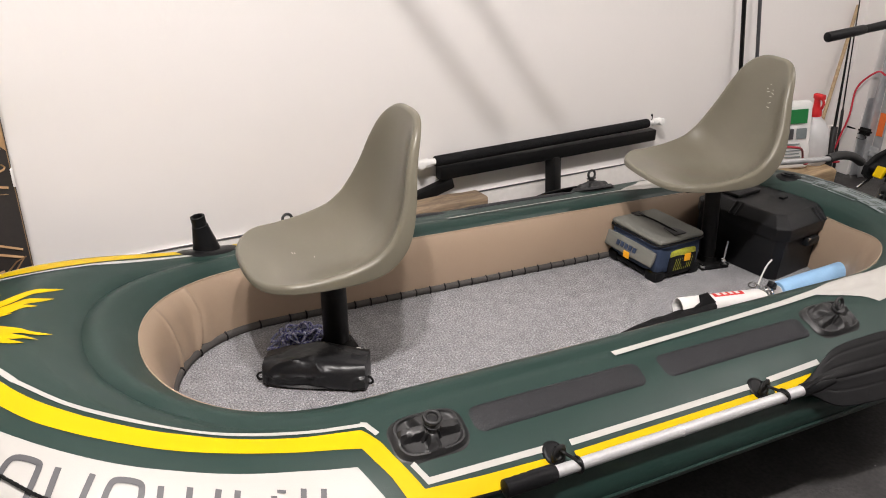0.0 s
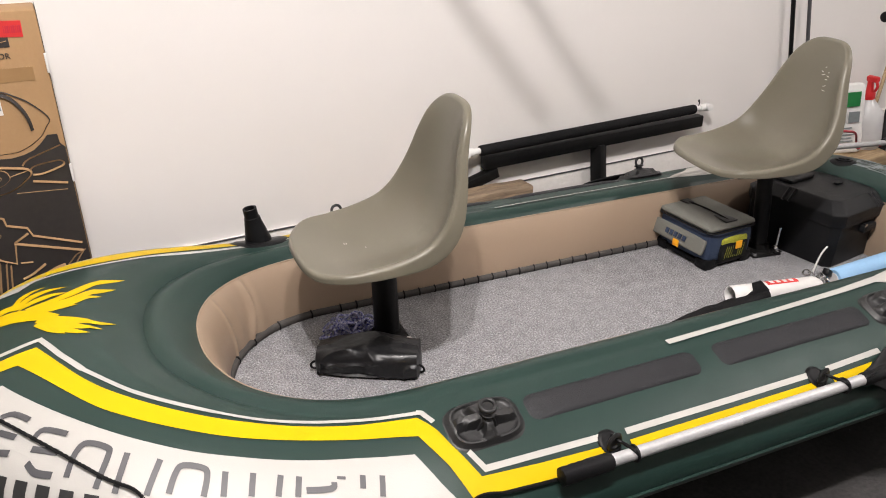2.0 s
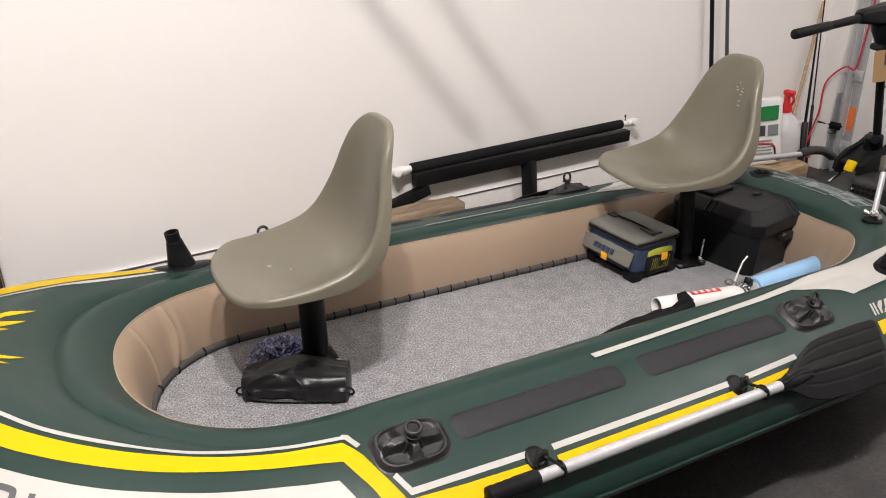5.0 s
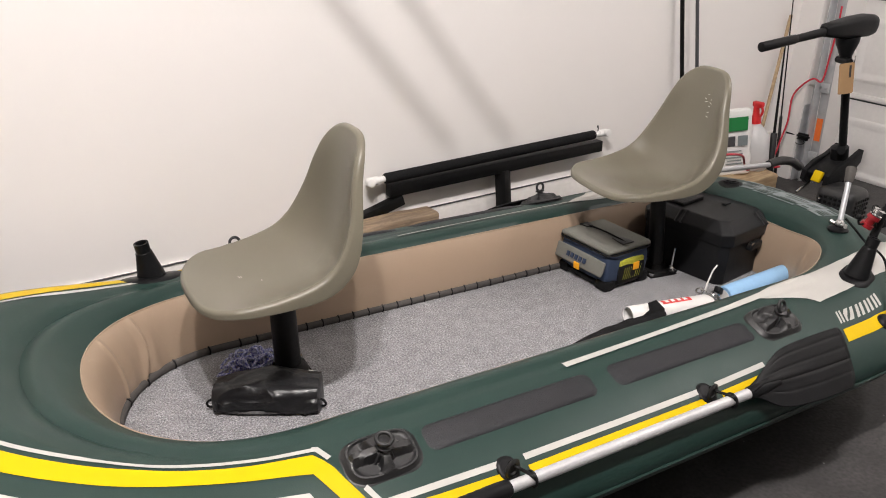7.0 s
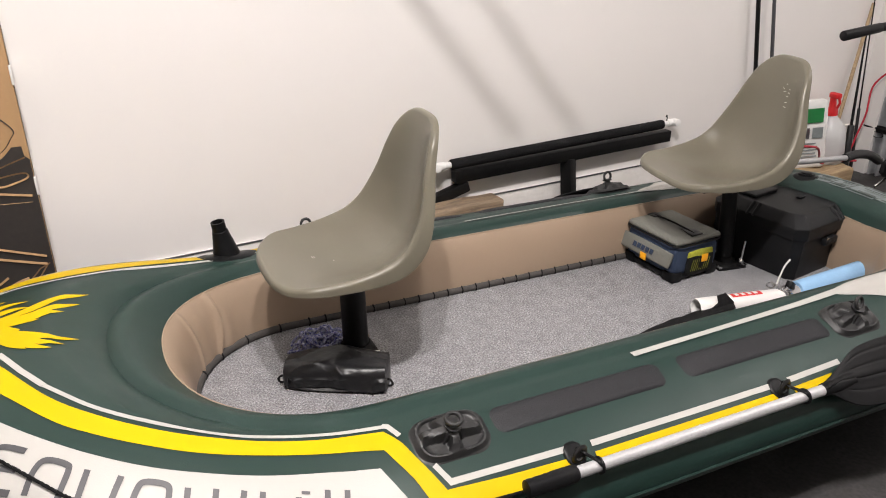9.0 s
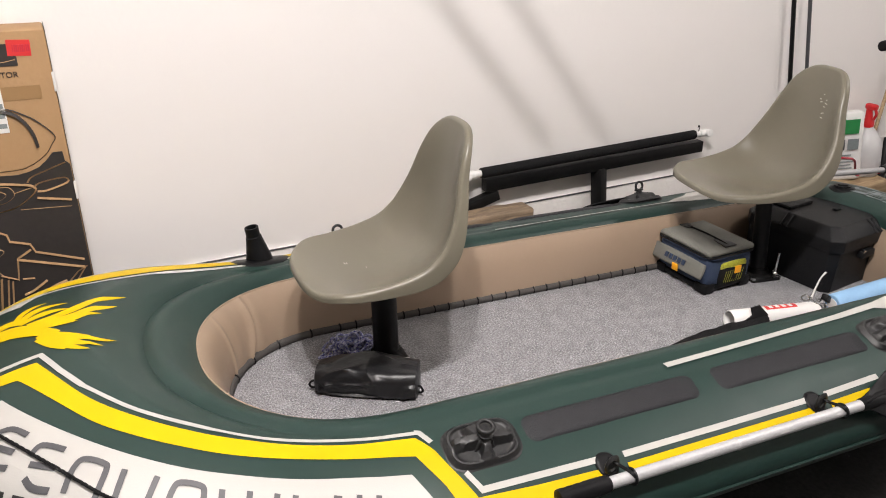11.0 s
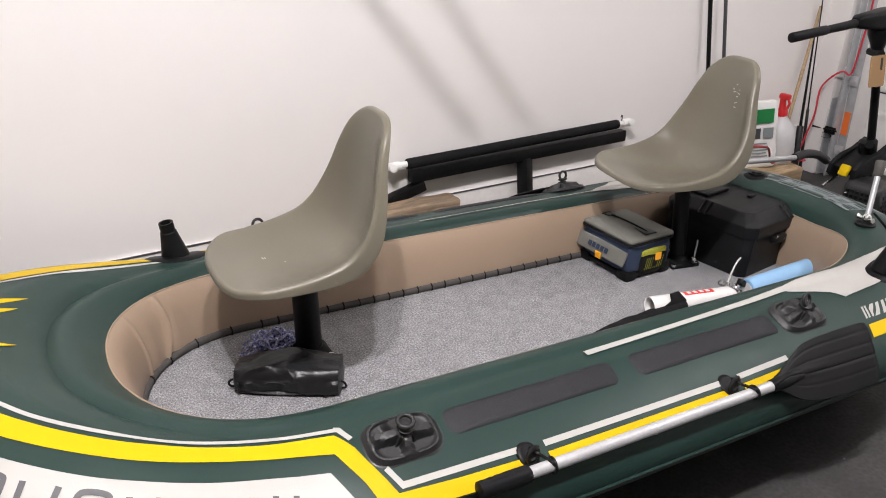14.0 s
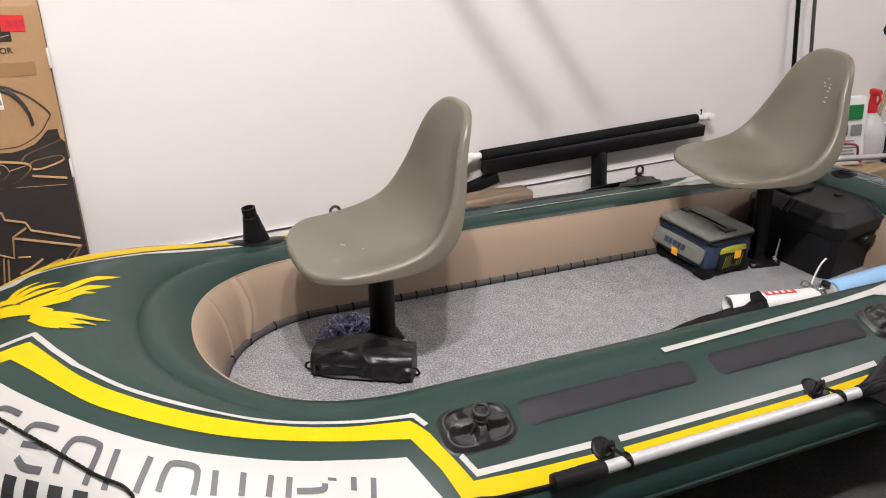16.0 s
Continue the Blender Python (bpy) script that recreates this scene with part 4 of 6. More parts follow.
def seat_skin(s, w):
    """A point of the moulded shell and its upward normal: s along its middle line, w across, in metres."""
    def at(s, w):
        sc = min(max(s, 0.0), STOT)
        mx, mz, rx, rz, hw = (np.interp(sc, _ss, _sl[:, k]) for k in range(5))
        f = min(abs(w) / hw, 1.15) ** 2.3
        p = np.array([mx + (rx - mx) * f, w, mz + (rz - mz) * f])
        if s != sc:
            k = -1 if s > sc else 0
            d = _sl[-1, :2] - _sl[-3, :2] if k else _sl[2, :2] - _sl[0, :2]
            d = d / np.linalg.norm(d) * (s - sc)
            p += (d[0], 0, d[1])
        return p
    n = np.cross(at(s + 0.012, w) - at(s - 0.012, w), at(s, w + 0.006) - at(s, w - 0.006))
    return at(s, w), n / np.linalg.norm(n)


def shell_rim():
    """The crest of the rim laid flat: s and w all the way round, with rounded front corners and a rounded top."""
    half = []
    for i in range(17):                       # front edge and corner
        a = math.pi / 2 * i / 16
        half.append((0.115 - 0.115 * math.cos(a) ** 0.66, 0.170 * math.sin(a) ** 0.72))
    s1 = STOT - 0.062
    for i in range(1, 34):
        s = 0.115 + (s1 - 0.115) * i / 34
        half.append((s, float(np.interp(s, _ss, _sl[:, 4]))))
    for i in range(17):
        a = math.pi / 2 * i / 16
        s = s1 + 0.062 * math.sin(a) ** 0.80
        half.append((s, float(np.interp(s, _ss, _sl[:, 4])) * math.cos(a) ** 0.58))
    half[0], half[-1] = (0.0, 0.0), (STOT, 0.0)
    return half + [(s, -w) for s, w in half[-2:0:-1]]


def shell_rows():
    """Rings from the middle of the shell out to its rim, then over a rounded crest down the rolled flange."""
    rim = shell_rim()
    cs = STOT * 0.46
    rows = [[seat_skin(cs + (s - cs) * r, w * r)[0] for s, w in rim] for r in [k / 16 for k in range(16)]]
    crest, out, up, drop, turn = [], [], [], [], []
    n = len(rim)
    for i, (s, w) in enumerate(rim):
        (s0, w0), (s1, w1) = rim[(i - 1) % n], rim[(i + 1) % n]
        t = np.array([s1 - s0, w1 - w0])
        o = np.array([-t[1], t[0]]) / np.linalg.norm(t)
        if o @ (s - cs, w) < 0:
            o = -o
        p, nn = seat_skin(s, w)
        d = p - seat_skin(s - o[0] * 0.01, w - o[1] * 0.01)[0]
        d -= nn * (d @ nn)
        crest.append(p)
        out.append(d / np.linalg.norm(d))
        up.append(nn if nn[2] > 0 or nn[0] < 0 else -nn)
        drop.append(float(np.interp(s, _ss, _sl[:, 5])))
        turn.append(math.radians(84) + max(0.0, math.asin(max(-1.0, min(1.0, float(out[-1] @ seat_skin(s, 0.0)[1]))))))
    R = 0.011
    for f in [k / 10 for k in range(11)]:
        rows.append([p + o * R * math.sin(a * f) - u * R * (1 - math.cos(a * f)) for p, o, u, a in zip(crest, out, up, turn)])
    for f in (0.33, 0.66, 1.0):
        rows.append([p + o * (R * math.sin(a) + f * (d - R) * math.cos(a)) - u * (R * (1 - math.cos(a)) + f * (d - R) * math.sin(a)) for p, o, u, a, d in zip(crest, out, up, turn, drop)])
    return [row + row[:1] for row in rows]


def boat_chair(m, post_bottom, label, foot=(0.0, 0.0), base_size=0.11, radius=0.034):
    """A moulded shell seat on a square-based post."""
    seat = thing("boat_chair", m, label, "chair", "chairs in the boat")
    rows = shell_rows()
    bm = grid_mesh(rows)
    bmesh.ops.remove_doubles(bm, verts=bm.verts, dist=0.0003)
    shell = part("shell", bm, SHELL, seat)
    mod = shell.modifiers.new("thickness", "SOLIDIFY")
    mod.thickness = 0.006
    mod.offset = 1 if shell.data.polygons[len(shell.data.polygons) // 8].normal.z < 0 else -1
    bev = shell.modifiers.new("soft", "BEVEL")
    bev.width, bev.segments, bev.limit_method = 0.0025, 2, "ANGLE"
    part("swivel", box(0.18, 0.18, 0.016, pose(-0.0, 0, -0.044), bevel=0.004), STEEL, seat)
    for a in (45, 135, 225, 315):
        c = Vector((0.06 * math.cos(radians(a)), 0.06 * math.sin(radians(a)), 0))
        part("bolt", rod(c + Vector((0, 0, -0.055)), c + Vector((0, 0, -0.024)), 0.005, n=6), CHROME, seat)
    fx, fy = foot
    part("post", rod((fx, fy, post_bottom + 0.01), (fx * 0.7, fy * 0.7, -0.03), radius, radius * 0.94, 24), STEEL, seat)
    part("collar", lathe([(base_size * 0.5, post_bottom + 0.004), (base_size * 0.45, post_bottom + 0.014), (radius + 0.010, post_bottom + 0.018), (radius + 0.004, post_bottom + 0.034)], 24, pose(fx, fy, 0)), STEEL, seat)
    base = part("base_plate", box(base_size, base_size, 0.008, pose(fx, fy, post_bottom), bevel=0.003), STEEL, seat)
    for sx in (-1, 1):
        for sy in (-1, 1):
            part("bolt", rod((fx + sx * base_size * 0.4, fy + sy * base_size * 0.4, post_bottom + 0.006), (fx + sx * base_size * 0.4, fy + sy * base_size * 0.4, post_bottom + 0.016), 0.009, n=6), CHROME, base)
    return seat


seat_a = boat_chair(pose(-0.4774, 0.0570, 0.5665, 0, 0, 0), DECKZ - 0.5665, "olive fibreglass shell seat on a black post beside a black bag", (0.042, 0.066))
seat_b = boat_chair(pose(0.7300, 0.1185, 0.6059, 0, 0, -8.1), DECKZ - 0.6059, "scuffed olive fibreglass shell seat on a black post behind the cooler", (0.140, 0.050), 0.105, 0.026)
random.seed(5)


def scuff(seat, s0, w0, n, size):
    """Pale scratches on the shell, laid along its skin."""
    for k in range(n):
        p, nn = (Vector(q) for q in seat_skin(s0 + random.uniform(-0.035, 0.035), w0 + random.uniform(-0.018, 0.018)))
        nn = nn if nn.z > 0 or nn.x < 0 else -nn
        w = Vector((0, 1, 0))
        t = nn.cross(w)
        c = p + nn * 0.0016
        d = (t * random.uniform(-0.3, 0.4) + w).normalized() * size * random.uniform(0.5, 1.3)
        e = nn.cross(d).normalized() * size * 0.22
        bm = bmesh.new()
        bm.faces.new([bm.verts.new(c + q) for q in (-d, -d * 0.3 + e, d * 0.5 + e * 0.8, d, d * 0.2 - e, -d * 0.5 - e * 0.7)])
        part("scuff_mark", bm, SCUFF, seat, "pale scratch")


scuff(seat_b, 0.545, -0.030, 8, 0.006)
scuff(seat_a, 0.14, 0.02, 3, 0.006)

# ---- things in the boat ----
def cloth_box(sx, sy, sz, bevel, m, puff=0.006, cuts=5, seed=0.0):
    """A soft box with bulged, slightly wrinkled sides."""
    bm = box(sx, sy, sz, bevel=bevel, seg=3)
    bmesh.ops.subdivide_edges(bm, edges=list(bm.edges), cuts=cuts, use_grid_fill=True)
    for v in bm.verts:
        c = v.co
        k = (1 - (2 * c.x / sx) ** 2) * (1 - (2 * c.y / sy) ** 2) * (1 - (2 * c.z / sz - 1) ** 2)
        e = max(abs(2 * c.x / sx), abs(2 * c.y / sy))
        out = Vector((c.x, c.y, 0)).normalized() if Vector((c.x, c.y, 0)).length > 1e-4 else Vector()
        face = (1 - abs(2 * c.z / sz - 1) ** 2)
        v.co += out * puff * face * e + Vector((0, 0, 1)) * puff * (1 - e ** 2) * (1 if c.z > sz / 2 else 0)
        v.co += Vector((noise.noise(c * 22 + Vector((seed, 0, 0))), noise.noise(c * 22 + Vector((0, seed + 3, 0))), noise.noise(c * 22 + Vector((0, 0, seed + 7))))) * puff * 0.35
    bm.transform(m)
    return bm


cooler = thing("cooler_bag", pose(0.697, 0.214, DECKZ, 0, 0, 4), "navy and grey soft cooler bag with yellow tabs on the deck", "cooler bag")
CX, CY, CZ = 0.184, 0.218, 0.127
part("base_tray", box(CX + 0.010, CY + 0.010, 0.020, pose(0, 0, 0.006), bevel=0.008, taper=0.96), BLACK, cooler, "black moulded base tray")
for sx in (-1, 1):
    for sy in (-1, 1):
        part("foot", box(0.045, 0.05, 0.035, pose(sx * (CX / 2 - 0.016), sy * (CY / 2 - 0.018), 0), bevel=0.008), BLACK, cooler)
part("body", cloth_box(CX, CY, CZ - 0.02, 0.018, pose(0, 0, 0.02), 0.005, 4, 1.0), NAVY, cooler)
lid = part("lid", cloth_box(CX + 0.008, CY + 0.008, 0.019, 0.009, pose(0, 0, CZ), 0.0015, 4, 2.0), GREYCLOTH, cooler, "grey zipped lid")
zl = rounded(CX + 0.02, CY + 0.02, 0.03)
part("zip", pipe([(x, y, CZ + 0.001) for x, y in zl] + [(*zl[0], CZ + 0.001)], 0.0035, 6, steps=1), BLACK, lid)
part("handle", pipe([(0.0, -0.095, CZ + 0.020), (0.0, -0.06, CZ + 0.024), (0, 0.0, CZ + 0.026), (0, 0.06, CZ + 0.024), (0.0, 0.105, CZ + 0.019)], 0.0032, 8, flat=0.8), STRAP, lid)
part("handle_patch", plate([(-0.022, -0.03), (0.026, -0.03), (0.026, 0.0), (0.012, 0.03), (-0.012, 0.03)], 0.004, pose(0, -0.070, CZ + 0.0195), 0.001), RUBBER, lid)
part("handle_patch", plate([(-0.012, -0.02), (0.012, -0.02), (0.018, 0.012), (-0.018, 0.012)], 0.004, pose(0, 0.095, CZ + 0.0195), 0.001), RUBBER, lid)
flap = part("flap", cloth_box(0.009, CY + 0.006, 0.050, 0.0042, pose(-CX / 2 - 0.024, 0.006, 0.056, 0, 20, 0), 0.002, 3, 4.0), GREYCLOTH, cooler, "grey front flap")
for k in range(5):
    part("name_block", box(0.003, 0.013, 0.016, pose(-CX / 2 - 0.0255, 0.050 - 0.019 * k, 0.076, 0, 20, 0)), NAVY, flap)
part("tab", box(0.004, 0.026, 0.024, pose(-CX / 2 - 0.030, 0.0, 0.048), bevel=0.002), ORANGE, cooler, "yellow pull tab")
part("pocket", cloth_box(CX * 0.60, 0.012, 0.062, 0.005, pose(0.012, -CY / 2 - 0.005, 0.022), 0.004, 3, 5.0), STRAP, cooler, "black mesh side pocket")
part("mesh_lining", cloth_box(CX * 0.56, 0.009, 0.028, 0.004, pose(0.012, -CY / 2 - 0.004, 0.072), 0.003, 3, 6.0), LIME, cooler, "yellow mesh lining")
for q in range(9):
    part("mesh_thread", rod((-0.030 + 0.009 * q, -CY / 2 - 0.0132, 0.034), (-0.022 + 0.009 * q, -CY / 2 - 0.0132, 0.074), 0.0006, n=5), LIME, cooler)
part("tab", box(0.026, 0.004, 0.026, pose(0.022, -CY / 2 - 0.0165, 0.062), bevel=0.002), ORANGE, cooler, "yellow pull tab")

bat = thing("battery_box", pose(1.083, 0.136, DECKZ, 0, 0, 9.4), "large textured black plastic battery box with strapped lid", "battery box")
BX, BY, BZ = 0.282, 0.338, 0.146


def cut_corner(sx, sy, c):
    return [(sx / 2 - c, -sy / 2), (sx / 2, -sy / 2 + c), (sx / 2, sy / 2 - c), (sx / 2 - c, sy / 2), (-sx / 2 + c, sy / 2), (-sx / 2, sy / 2 - c), (-sx / 2, -sy / 2 + c), (-sx / 2 + c, -sy / 2)]


def faceted(layers, name, parent, bevel=0.004):
    """A moulded, hard-edged form stacked from cut-cornered outlines: z, length, width, corner."""
    rows = []
    for z, sx, sy, c in layers:
        o = cut_corner(sx, sy, c)
        rows.append([(x, y, z) for x, y in o + o[:1]])
    bm = grid_mesh(rows)
    bmesh.ops.remove_doubles(bm, verts=bm.verts, dist=0.0003)
    bmesh.ops.holes_fill(bm, edges=[e for e in bm.edges if e.is_boundary], sides=20)
    bmesh.ops.recalc_face_normals(bm, faces=bm.faces)
    bmesh.ops.bevel(bm, geom=list(bm.edges), offset=bevel, segments=2, profile=0.6, affect="EDGES")
    return part(name, bm, BOXPLASTIC, parent)


body = faceted([(0.0, BX * 0.97, BY * 0.95, 0.020), (BZ, BX * 1.0, BY * 0.99, 0.024)], "body", bat)
lidb = faceted([(BZ - 0.006, BX * 1.04, BY * 1.04, 0.030), (BZ + 0.034, BX * 1.04, BY * 1.04, 0.030), (BZ + 0.063, BX * 0.82, BY * 0.82, 0.024), (BZ + 0.066, BX * 0.78, BY * 0.79, 0.022)], "lid", bat)
part("lid_step", box(0.125, 0.085, 0.014, pose(-0.030, 0.085, BZ + 0.064), bevel=0.006), BOXPLASTIC, lidb)
part("lid_latch", box(0.030, 0.016, 0.006, pose(0.045, -0.035, BZ + 0.066), bevel=0.002), BOXPLASTIC, lidb)
for y in (0.008, 0.030):
    part("lid_rib", rod((-BX * 0.522, y, BZ + 0.030), (-BX * 0.405, y, BZ + 0.065), 0.0055, n=8), BOXPLASTIC, lidb)
for x in (0.055, 0.078):
    part("lid_rib", rod((x, -BY * 0.522, BZ + 0.030), (x * 0.94, -BY * 0.405, BZ + 0.065), 0.0055, n=8), BOXPLASTIC, lidb)
for s in (-1, 1):
    part("handle_lug", box(0.07, 0.024, 0.028, pose(0.02, s * (BY / 2 + 0.004), BZ - 0.045), bevel=0.008), BOXPLASTIC, bat)
part("terminal", rod((-0.005, -BY / 2 - 0.014, BZ - 0.022), (-0.005, -BY / 2 + 0.004, BZ - 0.022), 0.008, n=8), CHROME, bat)

bag = thing("dry_bag", pose(-0.523, 0.012, DECKZ, 0, 0, -27) @ Matrix.Diagonal((0.97, 0.95, 0.78, 1)), "crumpled shiny black nylon pouch lying on the deck", "bag")
rows = []
NS, NC = 90, 96
for i in range(NS + 1):
    f = i / NS
    x = -0.135 + 0.27 * f
    e = abs(2 * f - 1)
    taper = 1 - (0.30 if f < 0.5 else 0.12) * e ** 2.5 - 0.55 * max(0.0, (e - 0.955) / 0.045) ** 2
    row = []
    for j in range(NC + 1):
        a = 2 * math.pi * j / NC
        c, sn = math.cos(a), math.sin(a)
        y = 0.066 * math.copysign(abs(c) ** 0.50, c)
        z = 0.050 + 0.051 * math.copysign(abs(sn) ** 0.62, sn)
        p = Vector((x, y * taper, 0.03 * (1 - taper) * max(0.0, sn) + z * taper))
        q = Vector((p.x * 8 + p.z * 6, p.y * 13 + 2, p.z * 15 - p.x * 4))
        fold = max(0.0, 1 - abs(noise.noise(q)) * 3.2) ** 2
        sag = noise.noise(Vector((p.x * 8, p.y * 6, p.z * 5 + 3)))
        gather = math.sin(p.x * 120 + 6 * noise.noise(Vector((p.x * 10, 0, 5)))) * max(0.0, -c) * max(0.0, 1 - abs(p.z - 0.04) / 0.035)
        k = 1.0 if p.z > 0.012 else 0.1
        out = Vector((0.0, p.y, p.z - 0.045)).normalized()
        p += out * (0.012 * sag + 0.0085 * fold + 0.003 * gather - 0.004) * k
        p.z += 0.008 * max(0.0, sn) * math.exp(-((c + 0.55) / 0.3) ** 2) * (0.6 + 0.8 * noise.noise(Vector((p.x * 9, 4, 1))))
        row.append((p.x, p.y, max(p.z, 0.0)))
    rows.append(row)
bm = grid_mesh(rows)
bmesh.ops.remove_doubles(bm, verts=bm.verts, dist=0.0003)
bmesh.ops.holes_fill(bm, edges=[e for e in bm.edges if e.is_boundary], sides=200)
part("pouch", bm, BAGCLOTH, bag)
for s in (-1, 1):
    part("loop", pipe([(s * 0.125, -0.03, 0.045), (s * 0.140, -0.033, 0.042), (s * 0.146, -0.03, 0.026), (s * 0.140, -0.024, 0.012), (s * 0.12, -0.02, 0.014)], 0.0032, 6), STRAP, bag)
part("end_seam", pipe([(-0.118, 0.05, 0.05), (-0.122, 0.0, 0.072), (-0.118, -0.05, 0.05), (-0.116, -0.055, 0.02)], 0.003, 6), BAGCLOTH, bag)

# a coiled heap of cord, one long line
random.seed(11)
pts = []
a = 0.0
for c in range(15):
    r = random.uniform(0.026, 0.046)
    cx, cy = (random.uniform(-0.010, 0.022), random.uniform(-0.010, 0.010)) if c % 3 else (random.uniform(-0.045, 0.04), random.uniform(-0.03, 0.03))
    sq, tx, ty = random.uniform(0.7, 1.0), random.uniform(-0.3, 0.3), random.uniform(-0.3, 0.3)
    for k in range(10):
        a += 2 * math.pi / random.uniform(9.0, 10.5)
        x, y = r * 1.3 * math.cos(a), r * sq * math.sin(a)
        pts.append((cx + x, cy + y, max(0.004, 0.006 + 0.0026 * c + 0.25 * (x * tx + y * ty) + 0.01 * math.sin(3 * a + c))))
bm = pipe(pts, 0.0037, 7, steps=5)
cord = part("cord_coil", bm, ROPE)
cord.matrix_world = pose(-0.525, 0.180, DECKZ, 0, 0, 10)
tagged(cord, "loose coil of blue and white braided cord on the deck", "rope")

# roll of blue foam with a wooden core
roll = thing("foam_roll", look((0.905, -0.128, DECKZ + 0.022), (1.22, -0.140, DECKZ + 0.050)), "pale blue foam roll on a white cardboard core", "foam roll")
part("foam", lathe([(0.018, 0.0), (0.028, 0.0), (0.031, -0.004), (0.031, -0.306), (0.028, -0.310), (0.014, -0.310)], 28), BLUEFOAM, roll)
part("core", lathe([(0.011, 0.002), (0.0185, 0.002), (0.0185, -0.308), (0.011, -0.308)], 18), PAPER, roll, "white cardboard core")
# white tube with a red label
tube = thing("white_tube", look((0.530, -0.100, DECKZ + 0.030), (0.836, -0.158, DECKZ + 0.030)), "white plastic tube with a red label lying on the deck", "tube")
part("wall", lathe([(0.025, -0.04), (0.026, 0.0), (0.029, 0.001), (0.030, -0.004), (0.030, -0.27), (0.020, -0.29), (0.010, -0.292)], 26), WHITEPLASTIC, tube)
bm = grid_mesh([[(0.0304 * math.sin(radians(a)), 0.0304 * math.cos(radians(a)), -0.11 - 0.10 * k / 4) for a in range(-34, 24, 6)] for k in range(5)])
part("label", bm, REDPRINT, tube, "red paper label")
for k in range(4):
    bm = grid_mesh([[(0.0307 * math.sin(radians(a)), 0.0307 * math.cos(radians(a)), -0.122 - 0.021 * k - 0.012 * q) for a in (-20, -12, -4, 4, 10)] for q in range(2)])
    part("print_bar", bm, PAPER, tube)
# dark cloth strap with a buckle hook
strap = thing("folded_strap", pose(0.027, 0.027, DECKZ), "folded black cloth strap lying along the rim", "strap")
rows = []
for i in range(34):
    t = i / 33
    c = np.array([0.21 + 0.39 * t, -0.195 + 0.030 * t])
    h = 0.010 + 0.040 * t ** 0.8 + 0.007 * noise.noise(Vector((t * 7, 1, 0)))
    wd = 0.018 + 0.030 * math.sin(math.pi * min(t * 1.1, 1)) ** 0.7 + 0.004
    rows.append([(c[0], c[1] + wd * math.cos(radians(a)) + 0.007 * noise.noise(Vector((t * 9, a * 0.02, 2))), max(0.001, h * math.sin(radians(a)) ** 0.8)) for a in range(0, 181, 15)])
part("webbing", grid_mesh(rows), STRAP, strap)
part("fold", plate([(-0.03, 0.0), (0.035, -0.010), (0.048, 0.014), (0.022, 0.042), (-0.006, 0.036), (-0.004, 0.015)], 0.006, pose(0.555, -0.165, 0.040, 62, 4, -8), 0.002), STRAP, strap)
# tangle of small metal fittings with a white cable tie
fit = thing("metal_fittings", pose(0.836, -0.107, DECKZ), "small tangle of bright metal fittings and a white cable tie", "fittings")
random.seed(3)
for k in range(9):
    p = Vector((random.uniform(-0.045, 0.04), random.uniform(-0.03, 0.03), random.uniform(0.01, 0.045)))
    part("shackle", torus(Matrix.Translation(p) @ pose(0, 0, 0, random.uniform(0, 180), random.uniform(0, 180), 0), random.uniform(0.006, 0.011), 0.0022, 16, 6, arc=random.choice((1.0, 0.7))), CHROME, fit)
part("cable_tie", pipe([(0.0, 0, 0.05), (0.008, 0.0, 0.08), (0.02, 0.0, 0.11), (0.036, 0.0, 0.126)], 0.0028, 6), WHITEPLASTIC, fit)
part("clip", box(0.05, 0.02, 0.02, pose(0.05, -0.01, 0.03, 0, 30, 20), bevel=0.004), BLACK, fit)
# quick pin standing on the seat's base plate
pin = thing("locking_pin", pose(0.909, 0.106, DECKZ + 0.008), "bright steel locking pin standing beside the seat base", "pin")
part("stem", rod((0, 0, 0.012), (0.004, 0.0, 0.085), 0.0035, n=8), CHROME, pin)
part("knob", ball((0, 0, 0.014), 0.012, squash=(1, 1, 0.8)), CHROME, pin)
part("foot", box(0.03, 0.03, 0.005, pose(0, 0.0, 0), bevel=0.002), STEEL, pin)


